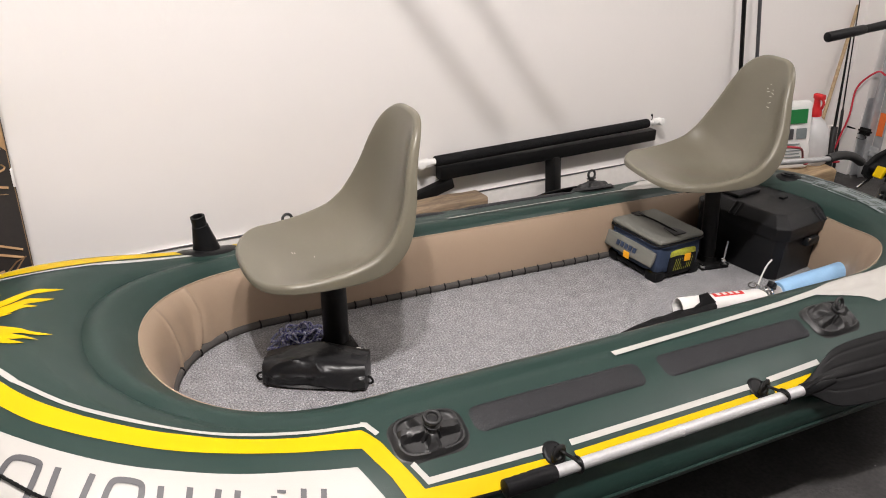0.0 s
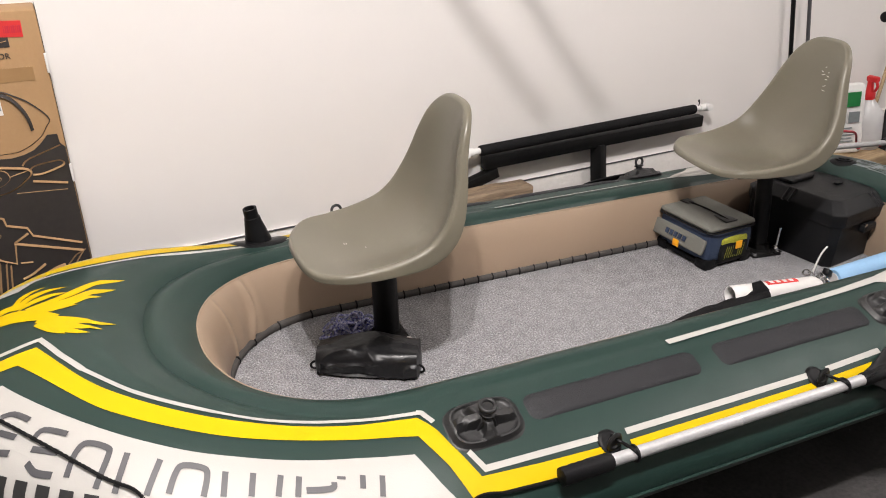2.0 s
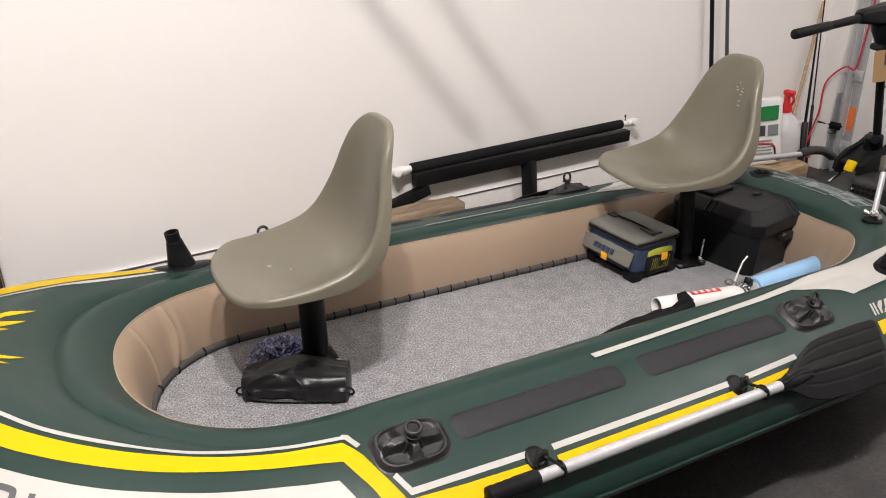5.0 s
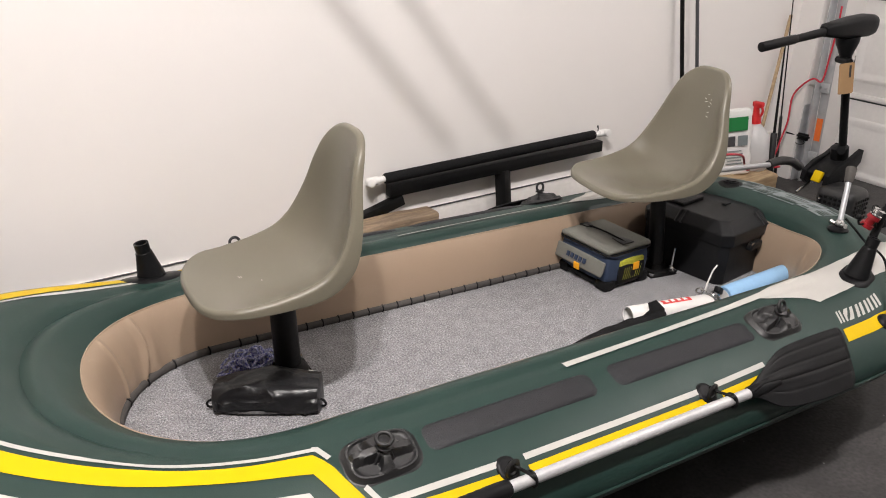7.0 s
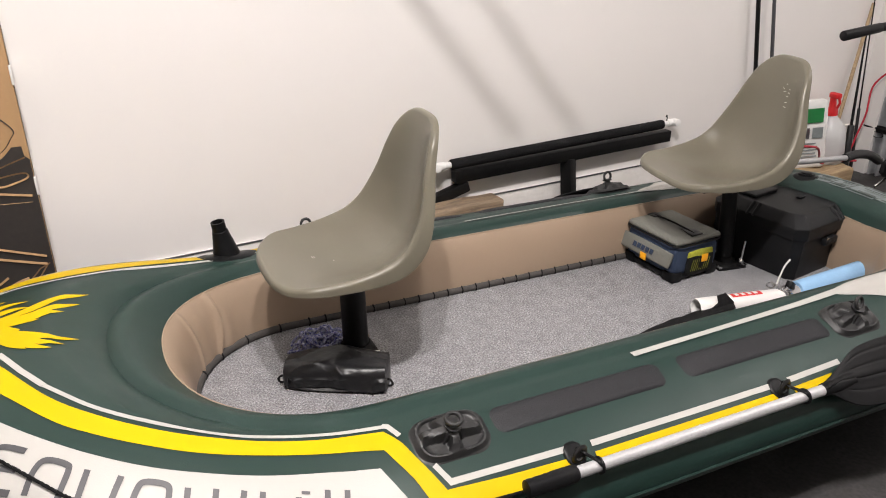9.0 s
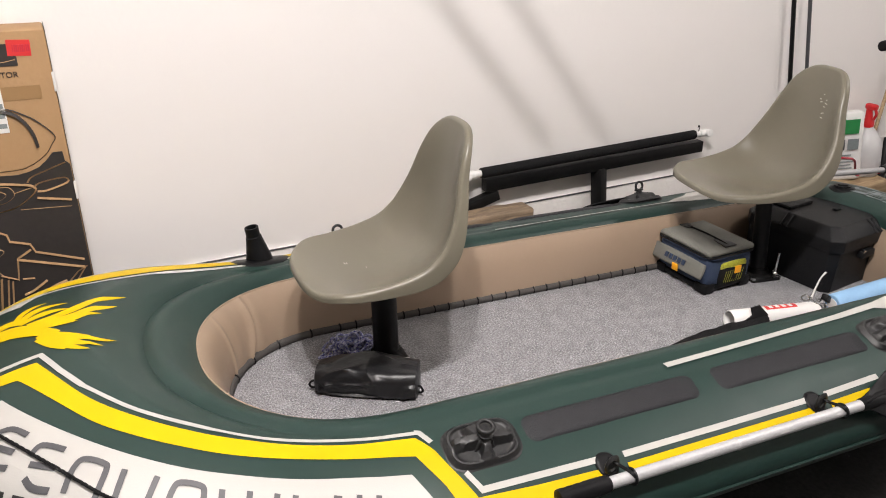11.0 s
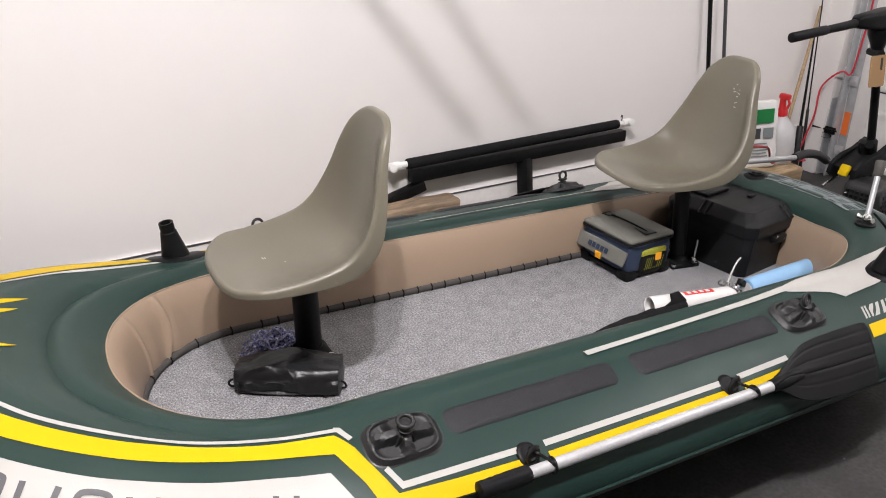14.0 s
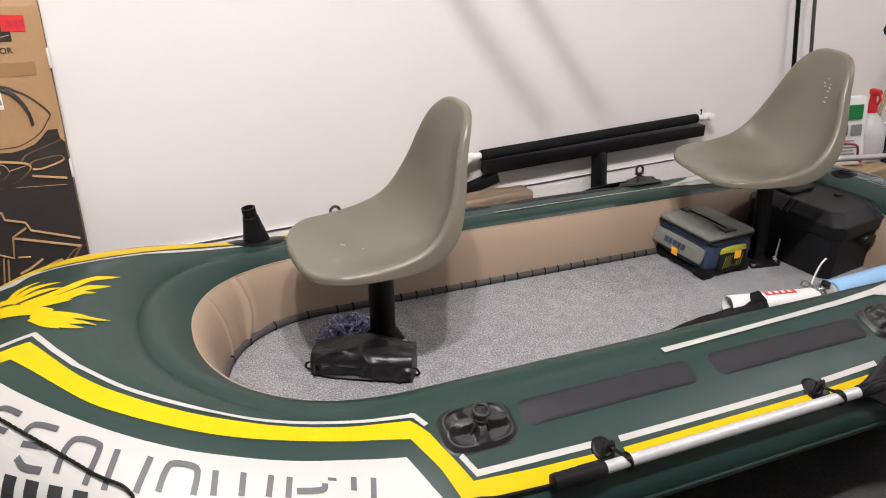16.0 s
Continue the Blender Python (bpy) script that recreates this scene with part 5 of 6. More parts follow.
# ---- oars ----
def oar(m, label, length=1.0):
    o = thing("oar", m, label, "oar", "oars")
    part("shaft", rod((-0.335, 0, 0), (0.325, 0, 0), 0.0120, n=18), ALU, o)
    part("joint_ring", torus(pose(-0.02, 0, 0, 0, 90), 0.0118, 0.0014, 20, 6), ALU, o)
    g = lathe([(0.012, 0.0), (0.024, 0.003), (0.025, 0.012), (0.0235, 0.02), (0.025, 0.028), (0.0235, 0.036), (0.025, 0.044), (0.0235, 0.052), (0.025, 0.06), (0.024, 0.105), (0.0195, 0.11)], 20, pose(-0.43, 0, 0, 0, 90) @ Matrix.Diagonal((0.70, 0.70, 1, 1)))
    part("grip", g, BLACK, o)
    bl = part("blade_socket", lathe([(0.0125, 0), (0.0145, 0.004), (0.0150, 0.05), (0.010, 0.10)], 18, pose(0.316, 0, 0, 0, 90)), BLACK, o)
    rows = []
    edge_a = smooth_line([(0.325, 0.012), (0.362, 0.024), (0.392, 0.038), (0.430, 0.054), (0.462, 0.065), (0.51, 0.070), (0.60, 0.071), (0.694, 0.069)], 5)
    edge_b = smooth_line([(0.320, -0.010), (0.334, -0.014), (0.348, -0.022), (0.370, -0.040), (0.395, -0.054), (0.434, -0.064), (0.52, -0.072), (0.640, -0.074)], 5)
    for i, (p, q) in enumerate(zip(edge_a, edge_b)):
        t = i / 35
        row = []
        for j in range(49):
            f = j / 48
            a = p * (1 - f) + q * f
            s = 2 * f - 1
            ridge = 0.011 * math.exp(-(s / 0.16) ** 2) * max(0.0, 1 - t * 1.15) + 0.004 * (1 - s * s)
            for c, deep in ((-0.72, 0.0012), (-0.30, 0.0012), (0.10, 0.0030), (0.50, 0.0012)):
                ridge -= deep * math.exp(-((s - c) / 0.030) ** 2) * min(1.0, max(0.0, (t - 0.36) * 8))
            corner = 0.014 * abs(s) ** 8 * min(1.0, max(0.0, (t - 0.9) * 10))
            row.append((a[0] - corner, a[1], ridge))
        rows.append(row)
    b = part("blade", grid_mesh(rows), BLACK, o, "black ribbed plastic blade")
    mod = b.modifiers.new("thickness", "SOLIDIFY")
    mod.thickness, mod.offset = 0.005, 0
    return o


oar(pose(0.056, OAR_Y, OAR_Z, 42, 0, 0), "aluminium oar with black grip and blade clipped on the near side")
oar(pose(0.145, 0.705, 0.298, -60, 0, 0), "aluminium oar with black blade clipped on the far side")

# ---- fishing rod in the stern holder ----
fr = thing("fishing_rod", pose(1.085, -0.425, 0.500), "dark fishing rod with red spinning reel standing in the stern holder", "fishing rod")
part("butt", rod((0, 0, -0.01), (0.045, 0.0, 0.12), 0.012, 0.010), BLACK, fr)
part("blank", rod((0.040, 0.0, 0.11), (0.43, 0.02, 1.22), 0.0062, 0.003), STEEL, fr)
reel = part("reel", lathe([(0.012, -0.03), (0.026, -0.028), (0.026, -0.012), (0.019, -0.01), (0.019, 0.012), (0.027, 0.014), (0.025, 0.03), (0.01, 0.032)], 20, pose(-0.022, -0.002, 0.092, 20, 16, 0) @ Matrix.Scale(0.68, 4)), DARKRED, fr, "dark red spinning reel")
part("spool", lathe([(0.015, 0.03), (0.024, 0.032), (0.024, 0.036), (0.018, 0.038), (0.018, 0.055), (0.024, 0.058), (0.015, 0.06)], 20, pose(-0.022, -0.002, 0.092, 20, 16, 0) @ Matrix.Scale(0.68, 4)), CHROME, reel)
part("bail", torus(pose(-0.010, -0.006, 0.118, 60, 10, 0), 0.020, 0.0018, 20, 6, arc=0.6), STEEL, reel)
part("crank", pipe([(-0.02, 0.0, 0.088), (-0.055, 0.006, 0.086), (-0.066, 0.006, 0.104)], 0.003, 6), STEEL, reel)
part("crank_knob", ball((-0.067, 0.006, 0.110), 0.008), BLACK, reel)
part("foot", pipe([(0.022, 0.0, 0.06), (0.006, 0.0, 0.078), (-0.012, 0.0, 0.088)], 0.005, 6), STEEL, reel)
line = [(1.050, -0.365, 0.580), (1.068, -0.390, 0.552), (1.080, -0.425, 0.520), (1.086, -0.462, 0.505), (1.100, -0.482, 0.470), tuple(off_hull(1.075, 12.0, 0.008)), tuple(off_hull(1.04, 12.7, 0.012))]
tagged(part("tether", pipe(line, 0.0035, 6), BLACK), "thin black tether from the rod holder to the grommet", "tether")

# ---- motor at the stern ----
mot = thing("trolling_motor", pose(1.93, 0.25, 0.415), "black electric trolling motor with tiller clamped behind the stern", "motor")
part("shaft", rod((0.13, 0.0, -0.30), (-0.105, 0.0, 0.54), 0.0155, n=16), STEEL, mot)
rows = []
for x, hw, z0, z1 in ((-0.262, 0.018, 0.556, 0.586), (-0.248, 0.026, 0.548, 0.596), (-0.19, 0.034, 0.542, 0.604), (-0.11, 0.040, 0.538, 0.616), (-0.03, 0.042, 0.540, 0.622), (-0.002, 0.040, 0.546, 0.620), (0.014, 0.032, 0.556, 0.612), (0.019, 0.02, 0.566, 0.600)):
    c, h = (z0 + z1) / 2, (z1 - z0) / 2
    rows.append([(x, hw * math.copysign(abs(math.cos(a)) ** 0.6, math.cos(a)), c + h * math.copysign(abs(math.sin(a)) ** 0.6, math.sin(a))) for a in [2 * math.pi * k / 24 for k in range(25)]])
bm = grid_mesh(rows)
bmesh.ops.remove_doubles(bm, verts=bm.verts, dist=0.0002)
bmesh.ops.holes_fill(bm, edges=bm.edges, sides=40)
head = part("head", bm, BLACK, mot)
part("neck", lathe([(0.022, 0.0), (0.028, 0.02), (0.040, 0.05), (0.043, 0.075)], 20, pose(-0.098, 0, 0.470, 0, -9)), BLACK, mot)
til = part("tiller", rod((-0.25, 0.0, 0.568), (-0.40, 0.01, 0.548), 0.016, 0.014), BLACK, mot)
part("grip", rod((-0.395, 0.01, 0.549), (-0.56, 0.02, 0.528), 0.0165, 0.0175, bevel=0.004), BLACK, til)
part("clamp_knob", rod((-0.125, -0.04, 0.455), (-0.095, 0.03, 0.455), 0.014, n=8), BLACK, mot)
part("paper_tag", plate(rounded(0.055, 0.115, 0.006, 3), 0.002, pose(-0.150, -0.055, 0.400, 90, -9, -30), 0.0), CARD, mot, "brown card hang tag")
part("tag_bar", box(0.008, 0.002, 0.045, pose(-0.140, -0.062, 0.405, 0, -9, -30)), CARDINK, mot)
part("tag_wire", torus(pose(-0.105, -0.045, 0.465, 90, 0, 30), 0.013, 0.0016, 16, 5), CHROME, mot)
side = [(x * 0.86, z * 0.9) for x, z in ((-0.145, -0.030), (-0.140, 0.012), (-0.085, 0.048), (0.0, 0.072), (0.075, 0.110), (0.088, 0.106), (0.086, 0.05), (0.045, 0.012), (-0.01, -0.012), (-0.06, -0.05), (-0.11, -0.055))]
br = part("bracket", plate(side, 0.018, pose(0.0, -0.040, 0.0, 90), 0.004), BLACK, mot)
part("bracket_arm", plate(side, 0.018, pose(0.0, 0.062, 0.0, 90), 0.004), BLACK, br)
part("bracket_web", box(0.15, 0.085, 0.030, pose(-0.035, 0.010, 0.010, 0, -24, 0), bevel=0.008), BLACK, br)
part("yellow_lever", box(0.018, 0.038, 0.046, pose(-0.132, -0.012, -0.020, 0, 24, 0), bevel=0.005), YELLOW, br, "bright yellow lever")
part("collar", lathe([(0.02, 0), (0.034, 0.004), (0.034, 0.05), (0.022, 0.055)], 18, pose(0.012, 0, 0.055, 0, -14)), BLACK, mot)
part("collar_knob", rod((-0.02, -0.02, 0.10), (-0.05, -0.04, 0.105), 0.012, 0.016, 8), BLACK, mot)
for s in (-1, 1):
    part("clamp_screw", rod((-0.16, s * 0.05 - 0.01, -0.075), (-0.05, s * 0.05 - 0.01, -0.030), 0.0055, n=10), CHROME, mot)
low = part("lower_unit", lathe([(0.008, -0.16), (0.03, -0.14), (0.045, -0.09), (0.047, 0.06), (0.035, 0.12), (0.015, 0.14)], 22, pose(0.055, 0.0, -0.33, 0, 90)), BLACK, mot)
for k in range(2):
    part("propeller_blade", plate([(0, -0.012), (0.05, -0.03), (0.10, -0.022), (0.115, 0.0), (0.09, 0.02), (0.04, 0.014)], 0.004, pose(0.20, 0.0, -0.33, 0, 90) @ pose(0, 0, 0, 0, 0, 180 * k + 25) @ pose(0, 0, 0, 25), 0.001), BLACK, low)

part("skeg_blade", pipe([(-0.245, -0.325, -0.075), (-0.235, -0.36, -0.058), (-0.23, -0.40, -0.03), (-0.23, -0.432, 0.014)], 0.031, 12, flat=0.3, taper=0.35), BLACK, mot)

# mounting arms with ball joints at the stern
def mount_arm(a, b, label):
    o = thing("mount_arm", pose(*a), label, "mount arm", "arms at the stern")
    d = Vector(b) - Vector(a)
    part("base_ball", ball((0, 0, 0.0), 0.014), CHROME, o)
    part("base_disc", lathe([(0.030, -0.022), (0.030, -0.016), (0.020, -0.010)], 20), BLACK, o)
    for k in (-1, 1):
        part("wing_screw", rod((-0.006, 0.010 * k, -0.002), (-0.010, 0.026 * k, 0.002), 0.005, 0.008, 10), CHROME, o)
    part("arm", rod(d * 0.05, d * 0.80, 0.0085, 0.0085, n=14), GALV, o)
    part("grip", rod(d * 0.76, d * 1.06, 0.0135, 0.0165, bevel=0.007), EDGING, o, "dark grey rubber grip")
    return o


sx, sy, sz = off_hull(1.31, 7.2, 0.018)
mount_arm((sx, sy, sz), (sx + 0.068, sy + 0.045, sz + 0.150), "aluminium arm with dark grip on a bright ball joint")
arm = thing("boat_hook", pose(1.83, 0.50, 0.385), "aluminium pole with dark foam grip resting over the stern", "pole")
part("pole", rod((-0.42, -0.06, 0.052), (0.03, 0.0, 0.0), 0.0115), ALU, arm)
part("grip", pipe([(0.02, 0.0, 0.0), (0.10, 0.01, 0.004), (0.19, 0.015, -0.012), (0.27, 0.02, -0.05)], 0.019, 12), RUBBER, arm)
crate = thing("motor_crate", pose(1.86, 0.150, 0.0, 0, 0, 8), "dark perforated plastic crate on the garage floor behind the boat", "crate")
part("body", box(0.15, 0.16, 0.395, bevel=0.035, seg=3, taper=0.92), RUBBER, crate)
for k in range(6):
    for q in range(6):
        part("slot", box(0.004, 0.013, 0.011, pose(-0.0755, -0.048 + 0.019 * q, 0.255 + 0.019 * k), bevel=0.001), STEEL, crate)
        part("slot", box(0.012, 0.004, 0.011, pose(-0.045 + 0.018 * q, -0.0805, 0.255 + 0.019 * k), bevel=0.001), STEEL, crate)

# ---- along the wall ----
def wy(x, d=0.0):
    return WA + WB * x - d


# padded T rack with white pipe ends, leaning at the wall
rack = thing("bunk_rack", pose(0, 0, 0), "black T frame with padded pipe and white ends at the wall", "rack")
A, B = Vector((0.170, 0.932, 0.432)), Vector((1.366, 1.03, 0.456))
D = (B - A).normalized()
part("pipe", rod(A, B, 0.0125, n=16), WHITEPLASTIC, rack)
part("padding", rod(A + D * 0.055, B - D * 0.055, 0.0205, n=18, bevel=0.006), STRAP, rack, "black foam sleeve")
for p, s in ((A, -1), (B, 1)):
    f = part("elbow", rod(p - D * 0.028 * s, p + D * 0.020 * s, 0.0165, n=18, bevel=0.003), WHITEPLASTIC, rack, "white pipe elbow")
    part("socket", rod(p + D * 0.012 * s, p + D * 0.012 * s + Vector((0, -0.030, 0.004)), 0.0165, n=18, bevel=0.003), WHITEPLASTIC, f)
    part("wire_hook", torus(Matrix.Translation(p - D * (0.085 if s < 0 else -0.035) * s * -1 + Vector((0, 0, 0.026))) @ pose(0, 0, 0, 90, 0, 60), 0.012, 0.0022, 16, 6, arc=0.7), STEEL, rack)


def square_tube(a, b, w, h, name, mat, parent, label=""):
    a, b = Vector(a), Vector(b)
    d = (b - a)
    m = Matrix.Translation((a + b) / 2) @ d.to_track_quat("X", "Z").to_matrix().to_4x4()
    return part(name, box(d.length, w, h, m @ pose(0, 0, -h / 2), bevel=0.004), mat, parent, label)


square_tube(A + D * 0.07 + Vector((0, 0.0, -0.050)), B - D * 0.012 + Vector((0, 0, -0.056)), 0.04, 0.05, "cross_bar", STEEL, rack)
mid = A + D * 0.625
square_tube(mid + Vector((0, 0.0, -0.07)), mid + Vector((0.01, -0.02, -0.30)), 0.05, 0.05, "upright", STEEL, rack)
square_tube(A + D * 0.13 + Vector((0, -0.005, -0.093)), A + Vector((-0.28, -0.01, -0.21)), 0.04, 0.04, "side_bar", STEEL, rack)
part("foot", box(0.12, 0.06, 0.012, Matrix.Translation(mid + Vector((0.01, -0.02, -0.31))), bevel=0.003), STEEL, rack)
bm = box(0.03, 0.05, 0.15, Matrix.Translation(mid + Vector((0.01, -0.02, -0.46))), bevel=0.003)
part("leg", bm, STEEL, rack)

# old timbers by the wall
def timber_beam(name, m, sx, sy, sz, mat, label, cat="timber"):
    bm = box(sx, sy, sz, bevel=0.012, seg=3)
    bmesh.ops.subdivide_edges(bm, edges=[e for e in bm.edges if e.calc_length() > 0.1], cuts=12, use_grid_fill=True)
    for v in bm.verts:
        if v.co.z > 0.01:
            v.co += Vector((0, noise.noise(v.co * 6) * 0.006, noise.noise(v.co * 9 + Vector((3, 0, 0))) * 0.008))
    ob = part(name, bm, mat)
    ob.matrix_world = m
    return tagged(ob, label, cat)


timber_beam("timber_beam", pose(-0.01, 0.855, 0.0, 0, 0, WYAW), 0.85, 0.09, 0.300, WOOD, "weathered brown timber plank on edge between boat and wall")
timber_beam("timber_beam", pose(2.28, 1.03, 0.0, 0, 0, WYAW), 0.56, 0.20, 0.112, PALEWOOD, "pale timber block on the floor beneath the bottles")

# bag of powder and jug on the pale timber
pk = thing("paper_sack", pose(2.335, 1.065, 0.112, 0, 0, -32) @ pose(0, 0, 0, 0, -8, 0), "white paper sack with green label standing on timber", "sack")
bm = box(0.17, 0.085, 0.35, bevel=0.02, seg=3)
bmesh.ops.subdivide_edges(bm, edges=list(bm.edges), cuts=4, use_grid_fill=True)
for v in bm.verts:
    v.co.y *= 1 - 0.55 * max(0, v.co.z / 0.35 - 0.55) / 0.45
    v.co += Vector((noise.noise(v.co * 14), noise.noise(v.co * 15 + Vector((9, 0, 0))), 0)) * 0.006
part("sack_body", bm, PAPER, pk)
part("label", box(0.115, 0.002, 0.075, pose(0.0, -0.047, 0.245, 6)), GREENPRINT, pk, "green printed label")
part("picture", box(0.05, 0.002, 0.055, pose(-0.03, -0.050, 0.165, 2)), LETTER, pk)
part("picture", box(0.05, 0.002, 0.055, pose(0.033, -0.050, 0.165, 2)), LABELGREY, pk)
for k in range(6):
    part("print_bar", box(0.10 - 0.014 * (k % 3), 0.002, 0.006, pose(-0.008, -0.050, 0.05 + 0.017 * k)), LABELGREY, pk)

jug = thing("spray_bottle", pose(2.525, 1.085, 0.112, 0, -11, 0), "cloudy white spray bottle with red trigger head", "bottle")
part("bottle", lathe([(0.02, 0.0), (0.068, 0.004), (0.075, 0.02), (0.075, 0.15), (0.070, 0.185), (0.05, 0.22), (0.028, 0.25), (0.022, 0.275)], 24), CLOUDY, jug)
hd = part("trigger_head", lathe([(0.027, 0.262), (0.027, 0.290), (0.018, 0.305), (0.014, 0.36)], 18), RED, jug, "red trigger head")
part("nozzle", box(0.028, 0.06, 0.028, pose(0, -0.012, 0.352), bevel=0.007), RED, hd)
part("trigger", pipe([(0, -0.034, 0.355), (0, -0.040, 0.332), (0, -0.028, 0.305)], 0.007, 6), RED, hd)


# rods and sticks leaning in the corner
def leaning_rod(name, a, b, r0, r1, mat, label, cat="fishing rod", handle=None):
    o = thing(name, pose(*a), label, cat, "rods at the wall")
    d = Vector(b) - Vector(a)
    part("blank", rod((0, 0, 0), d, r0, r1, 12), mat, o)
    if handle:
        part("handle", rod(d * 0.0, d * handle, r0 * 1.9, r0 * 1.7, 12, bevel=0.003), RUBBER, o)
    return o


leaning_rod("steel_pole", (1.99, wy(1.99, 0.06), 0.0), (1.735, wy(1.735, 0.03), 1.40), 0.010, 0.010, STEEL, "black steel pole leaning upright at the wall", "pole")
leaning_rod("steel_pole", (2.11, wy(2.11, 0.06), 0.0), (1.835, wy(1.835, 0.03), 1.40), 0.0085, 0.0085, LETTER, "dark grey steel pole leaning upright at the wall", "pole")
leaning_rod("wooden_stick", (2.52, wy(2.52, 0.08), 0.02), (2.715, wy(2.715, 0.02), 0.90), 0.010, 0.009, PALEWOOD, "pale wooden stick leaning in the corner", "stick")
leaning_rod("fishing_rod", (2.745, wy(2.745, 0.10), 0.0), (2.68, wy(2.68, 0.02), 1.15), 0.0045, 0.0025, STEEL, "slim dark fishing rod with foam handle in the corner", handle=0.32)
leaning_rod("fishing_rod", (2.655, wy(2.655, 0.12), 0.0), (2.70, wy(2.70, 0.03), 0.75), 0.010, 0.004, STEEL, "short dark rod with thick foam handle in the corner", handle=0.38)
cab = [(2.83, 0.975, 0.96), (2.83, 0.974, 0.846), (2.83, 0.982, 0.705), (2.83, 0.996, 0.576), (2.8, 1.029, 0.585), (2.78, 1.082, 0.534), (2.76, 1.103, 0.47), (2.74, 1.087, 0.348), (2.72, 1.095, 0.235), (2.7, 1.1, 0.154), (2.66, 1.116, 0.109), (2.60, 0.98, 0.135), (2.42, 1.0, 0.155),
       (2.24, 0.90, 0.19), (1.98, 0.72, 0.30), (1.75, 0.56, 0.42), (1.58, 0.47, 0.475), (1.44, 0.42, 0.505)]
tagged(part("red_cable", pipe(cab, 0.0048, 8), REDCABLE), "bright red cable trailing from the door track to the stern", "cable")

# tall printed carton at the wall
ct = thing("carton", pose(-1.15, 0.775, 0.0, 0, 0, WYAW), "tall brown cardboard carton with black outboard print at the wall", "carton")
part("carton_body", box(0.52, 0.16, 1.058, pose(-0.26, 0, 0), bevel=0.006), CARD, ct)
FY = -0.0812
part("print_field", plate([(-0.519, 0.0), (-0.002, 0.0), (-0.002, 0.700), (-0.013, 0.712), (-0.015, 0.738), (-0.039, 0.738), (-0.058, 0.718), (-0.078, 0.702), (-0.105, 0.692), (-0.133, 0.687), (-0.182, 0.690), (-0.519, 0.70)], 0.0008, pose(0, FY + 0.0004, 0, 90)), CARDINK, ct, "black printed lower half")


def card_line(points, r, mat=CARD, name="print_line", steps=8):
    part(name, pipe([(x, FY - 0.0006, z) for x, z in points], r, 6, flat=0.12, steps=steps), mat, ct)


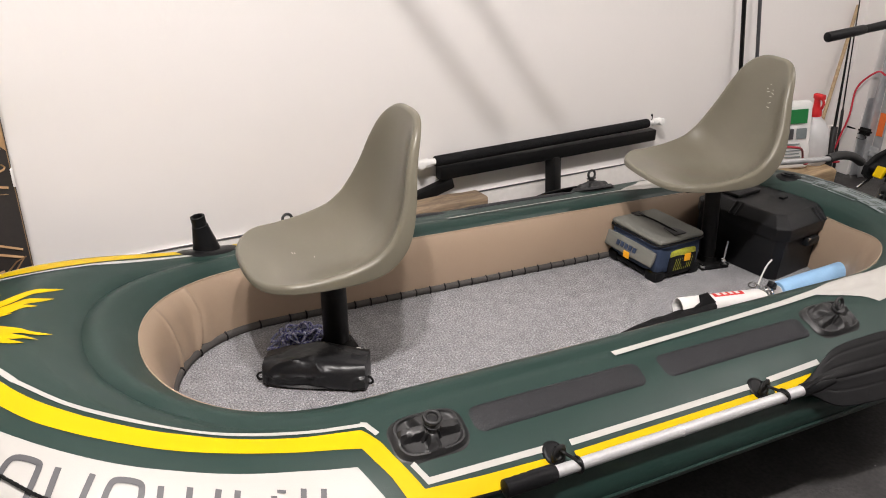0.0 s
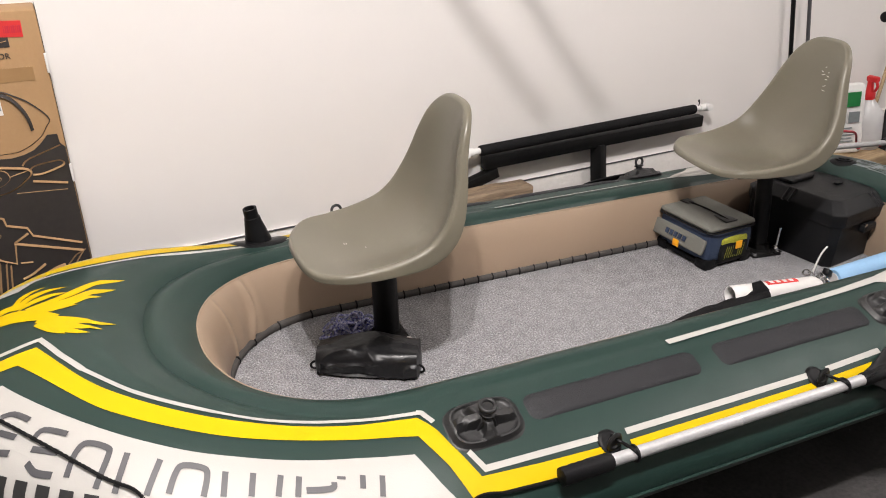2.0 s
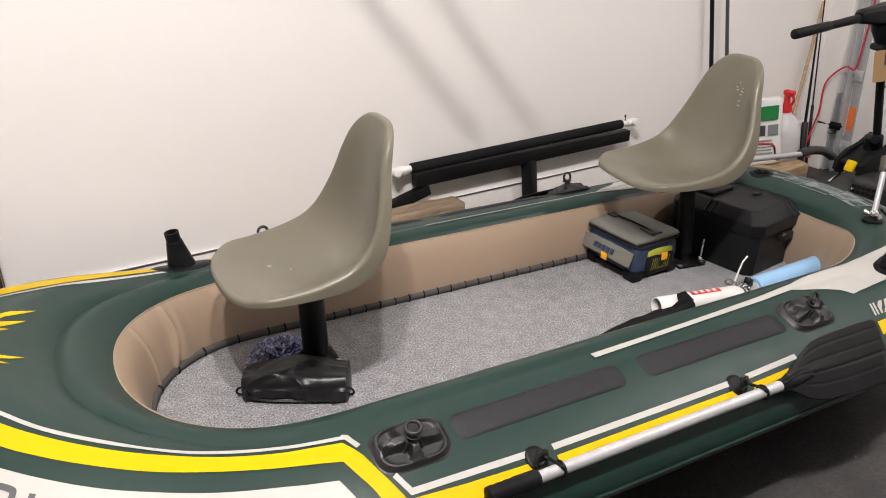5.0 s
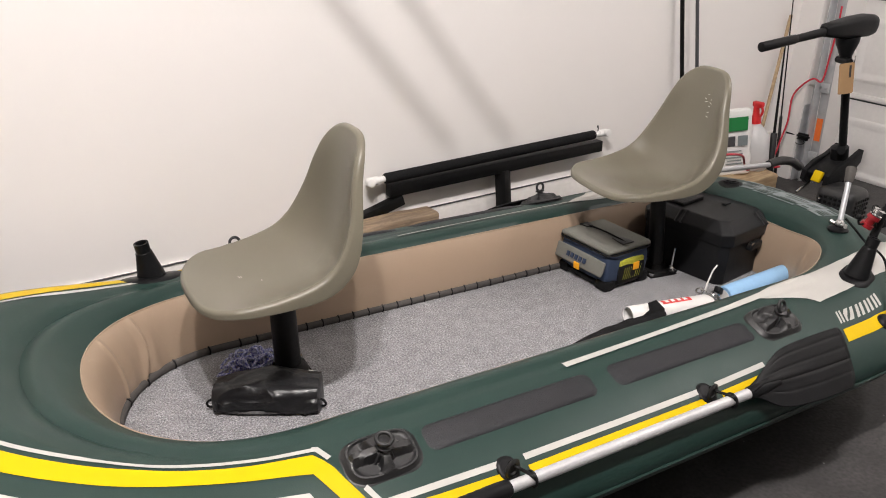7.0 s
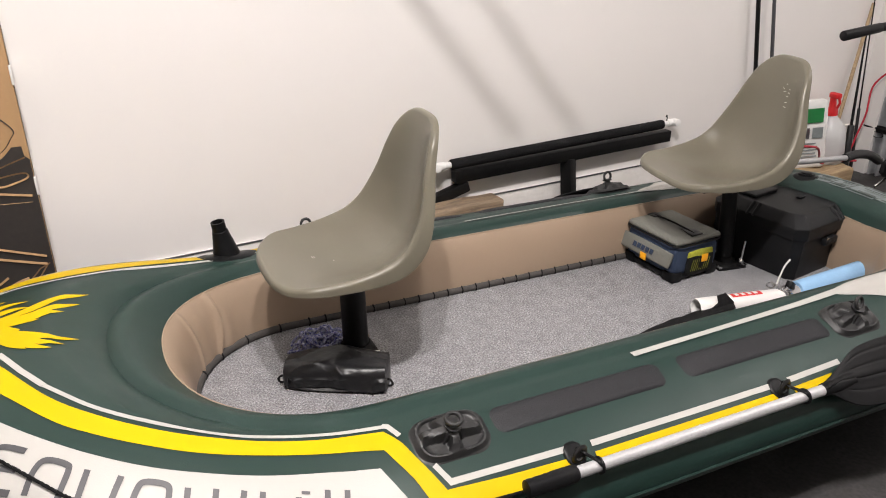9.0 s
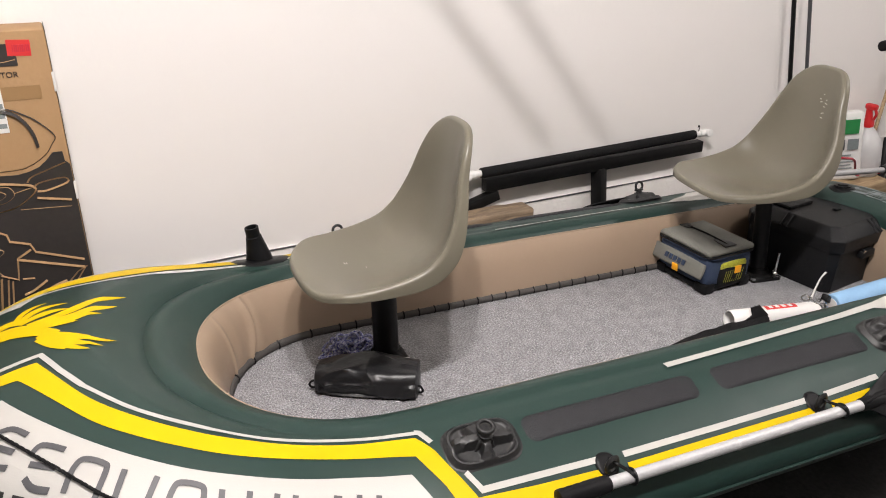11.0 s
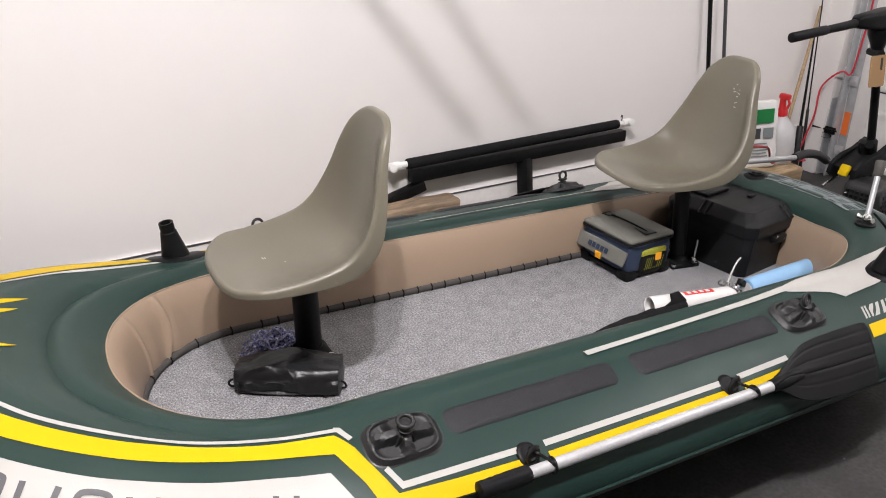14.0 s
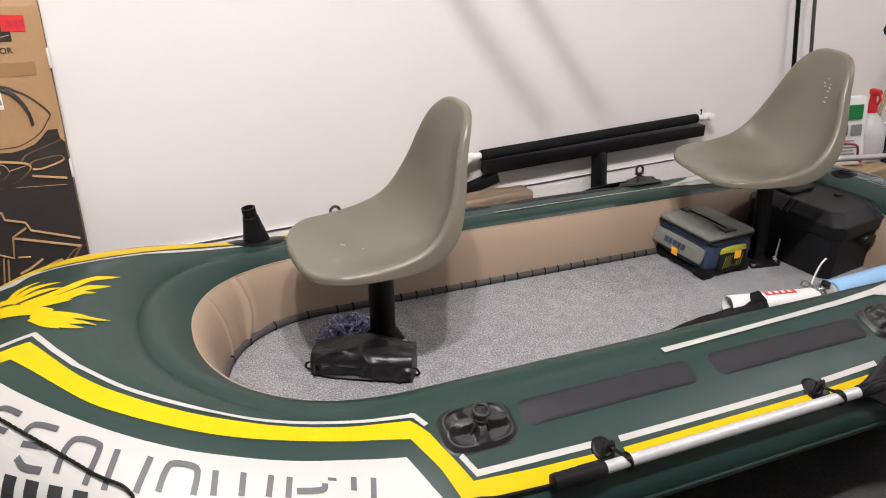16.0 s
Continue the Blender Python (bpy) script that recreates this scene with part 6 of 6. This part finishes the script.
for path, r, mat, steps in (([(-0.20, 0.868), (-0.124, 0.863), (-0.092, 0.848), (-0.062, 0.827), (-0.026, 0.784), (-0.037, 0.759), (-0.058, 0.732), (-0.098, 0.708), (-0.141, 0.700), (-0.28, 0.705)], 0.0016, CARDINK, 6),
                            ([(-0.18, 0.872), (-0.128, 0.858), (-0.103, 0.844), (-0.084, 0.818), (-0.073, 0.788), (-0.069, 0.755)], 0.0058, CARDINK, 6),
                            ([(-0.17, 0.868), (-0.122, 0.852), (-0.098, 0.834), (-0.082, 0.806), (-0.074, 0.770)], 0.0009, CARD, 6),
                            ([(-0.113, 0.662), (-0.102, 0.675), (-0.073, 0.686), (-0.013, 0.706)], 0.0030, CARD, 6),
                            ([(-0.101, 0.644), (-0.085, 0.657), (-0.033, 0.664), (-0.017, 0.660), (-0.022, 0.650), (-0.071, 0.636), (-0.094, 0.637)], 0.0030, CARD, 6),
                            ([(-0.098, 0.619), (-0.015, 0.601)], 0.0034, CARD, 1),
                            ([(-0.26, 0.676), (-0.188, 0.671), (-0.139, 0.663), (-0.104, 0.654), (-0.097, 0.638), (-0.123, 0.614), (-0.159, 0.595), (-0.207, 0.589), (-0.28, 0.590)], 0.0036, CARD, 6),
                            ([(-0.23, 0.660), (-0.191, 0.660), (-0.160, 0.656), (-0.150, 0.634), (-0.170, 0.616), (-0.202, 0.610), (-0.24, 0.612)], 0.0012, CARD, 6),
                            ([(-0.22, 0.650), (-0.185, 0.648), (-0.170, 0.635), (-0.190, 0.622), (-0.22, 0.622)], 0.0012, CARD, 6),
                            ([(-0.150, 0.638), (-0.100, 0.650)], 0.0012, CARD, 1), ([(-0.144, 0.590), (-0.019, 0.581)], 0.0008, CARD, 1),
                            ([(-0.202, 0.575), (-0.209, 0.536), (-0.190, 0.525), (-0.187, 0.505), (-0.140, 0.489), (-0.131, 0.464), (-0.014, 0.418)], 0.0036, CARD, 1),
                            ([(-0.181, 0.450), (-0.016, 0.394)], 0.0036, CARD, 1), ([(-0.143, 0.473), (-0.180, 0.451), (-0.189, 0.389), (-0.227, 0.409)], 0.0034, CARD, 1),
                            ([(-0.227, 0.398), (-0.245, 0.296)], 0.0036, CARD, 1), ([(-0.212, 0.392), (-0.228, 0.299)], 0.0030, CARD, 1), ([(-0.202, 0.386), (-0.215, 0.303)], 0.0030, CARD, 1),
                            ([(-0.178, 0.389), (-0.148, 0.385)], 0.0024, CARD, 1), ([(-0.183, 0.340), (-0.160, 0.348), (-0.140, 0.360), (-0.120, 0.373)], 0.0034, CARD, 6),
                            ([(-0.140, 0.333), (-0.101, 0.352), (-0.070, 0.361)], 0.0075, CARD, 6), ([(-0.120, 0.324), (-0.095, 0.338)], 0.0050, CARD, 1),
                            ([(-0.049, 0.345), (-0.013, 0.393)], 0.0030, CARD, 1), ([(-0.069, 0.347), (-0.036, 0.381), (-0.010, 0.393)], 0.0030, CARD, 1),
                            ([(-0.250, 0.50), (-0.229, 0.492), (-0.207, 0.477), (-0.227, 0.455), (-0.232, 0.423), (-0.209, 0.394)], 0.0014, CARD, 6)):
    card_line(path, r * (1.7 if mat is CARD else 1.2), mat, steps=steps)
part("red_sticker", box(0.054, 0.0012, 0.040, pose(-0.067, FY, 0.996, 0, 3)), REDPRINT, ct, "red sticker with dark bars")
for k in range(9):
    part("sticker_bar", box(0.002 + 0.001 * (k % 3), 0.0012, 0.018, pose(-0.080 + 0.0045 * k, FY - 0.001, 1.006, 0, 3)), REDCABLE, ct)
part("print_block", box(0.13, 0.001, 0.055, pose(-0.14, FY + 0.0002, 0.972)), CARDINK, ct)
card_line([(-0.20, 0.985), (-0.16, 0.99), (-0.12, 0.982), (-0.08, 0.988)], 0.0016)
part("white_label", box(0.14, 0.0012, 0.115, pose(-0.197, FY, 0.803)), PAPER, ct, "white shipping label with grey bars")
for k in range(3):
    part("label_bar", box(0.05, 0.0012, 0.012, pose(-0.155, FY - 0.001, 0.815 + 0.026 * k)), LABELGREY, ct)
part("tape_strip", box(0.40, 0.0008, 0.035, pose(-0.235, FY + 0.0002, 0.885)), TAPE, ct, "brown packing tape")
fc = bpy.data.curves.new("motor_word", "FONT")
fc.body, fc.size, fc.extrude = "MOTOR", 0.020, 0.0004
fo = new("motor_word_curve", fc)
bpy.context.view_layer.update()
me = bpy.data.meshes.new_from_object(fo.evaluated_get(bpy.context.evaluated_depsgraph_get()))
bpy.data.objects.remove(fo)
me.materials.clear()
me.materials.append(CARDINK)
wd = new("word", me)
wd.parent = ct
wd.matrix_local = pose(-0.152, FY - 0.0008, 0.944, 90)
# Thin dark sheet covering the carton's right side.
part("side_face", box(0.0012, 0.150, 1.05, pose(0.0008, 0, 0.01)), CARDINK, ct, "dark side face")
# White tape bands; their white stands for streaks of light the tape reflects.
for z in (0.60, 0.90):
    part("tape", box(0.006, 0.172, 0.05, pose(-0.0005, 0, z), bevel=0.001), PAPER, ct, "white tape band, standing for bright streaks of reflected light")
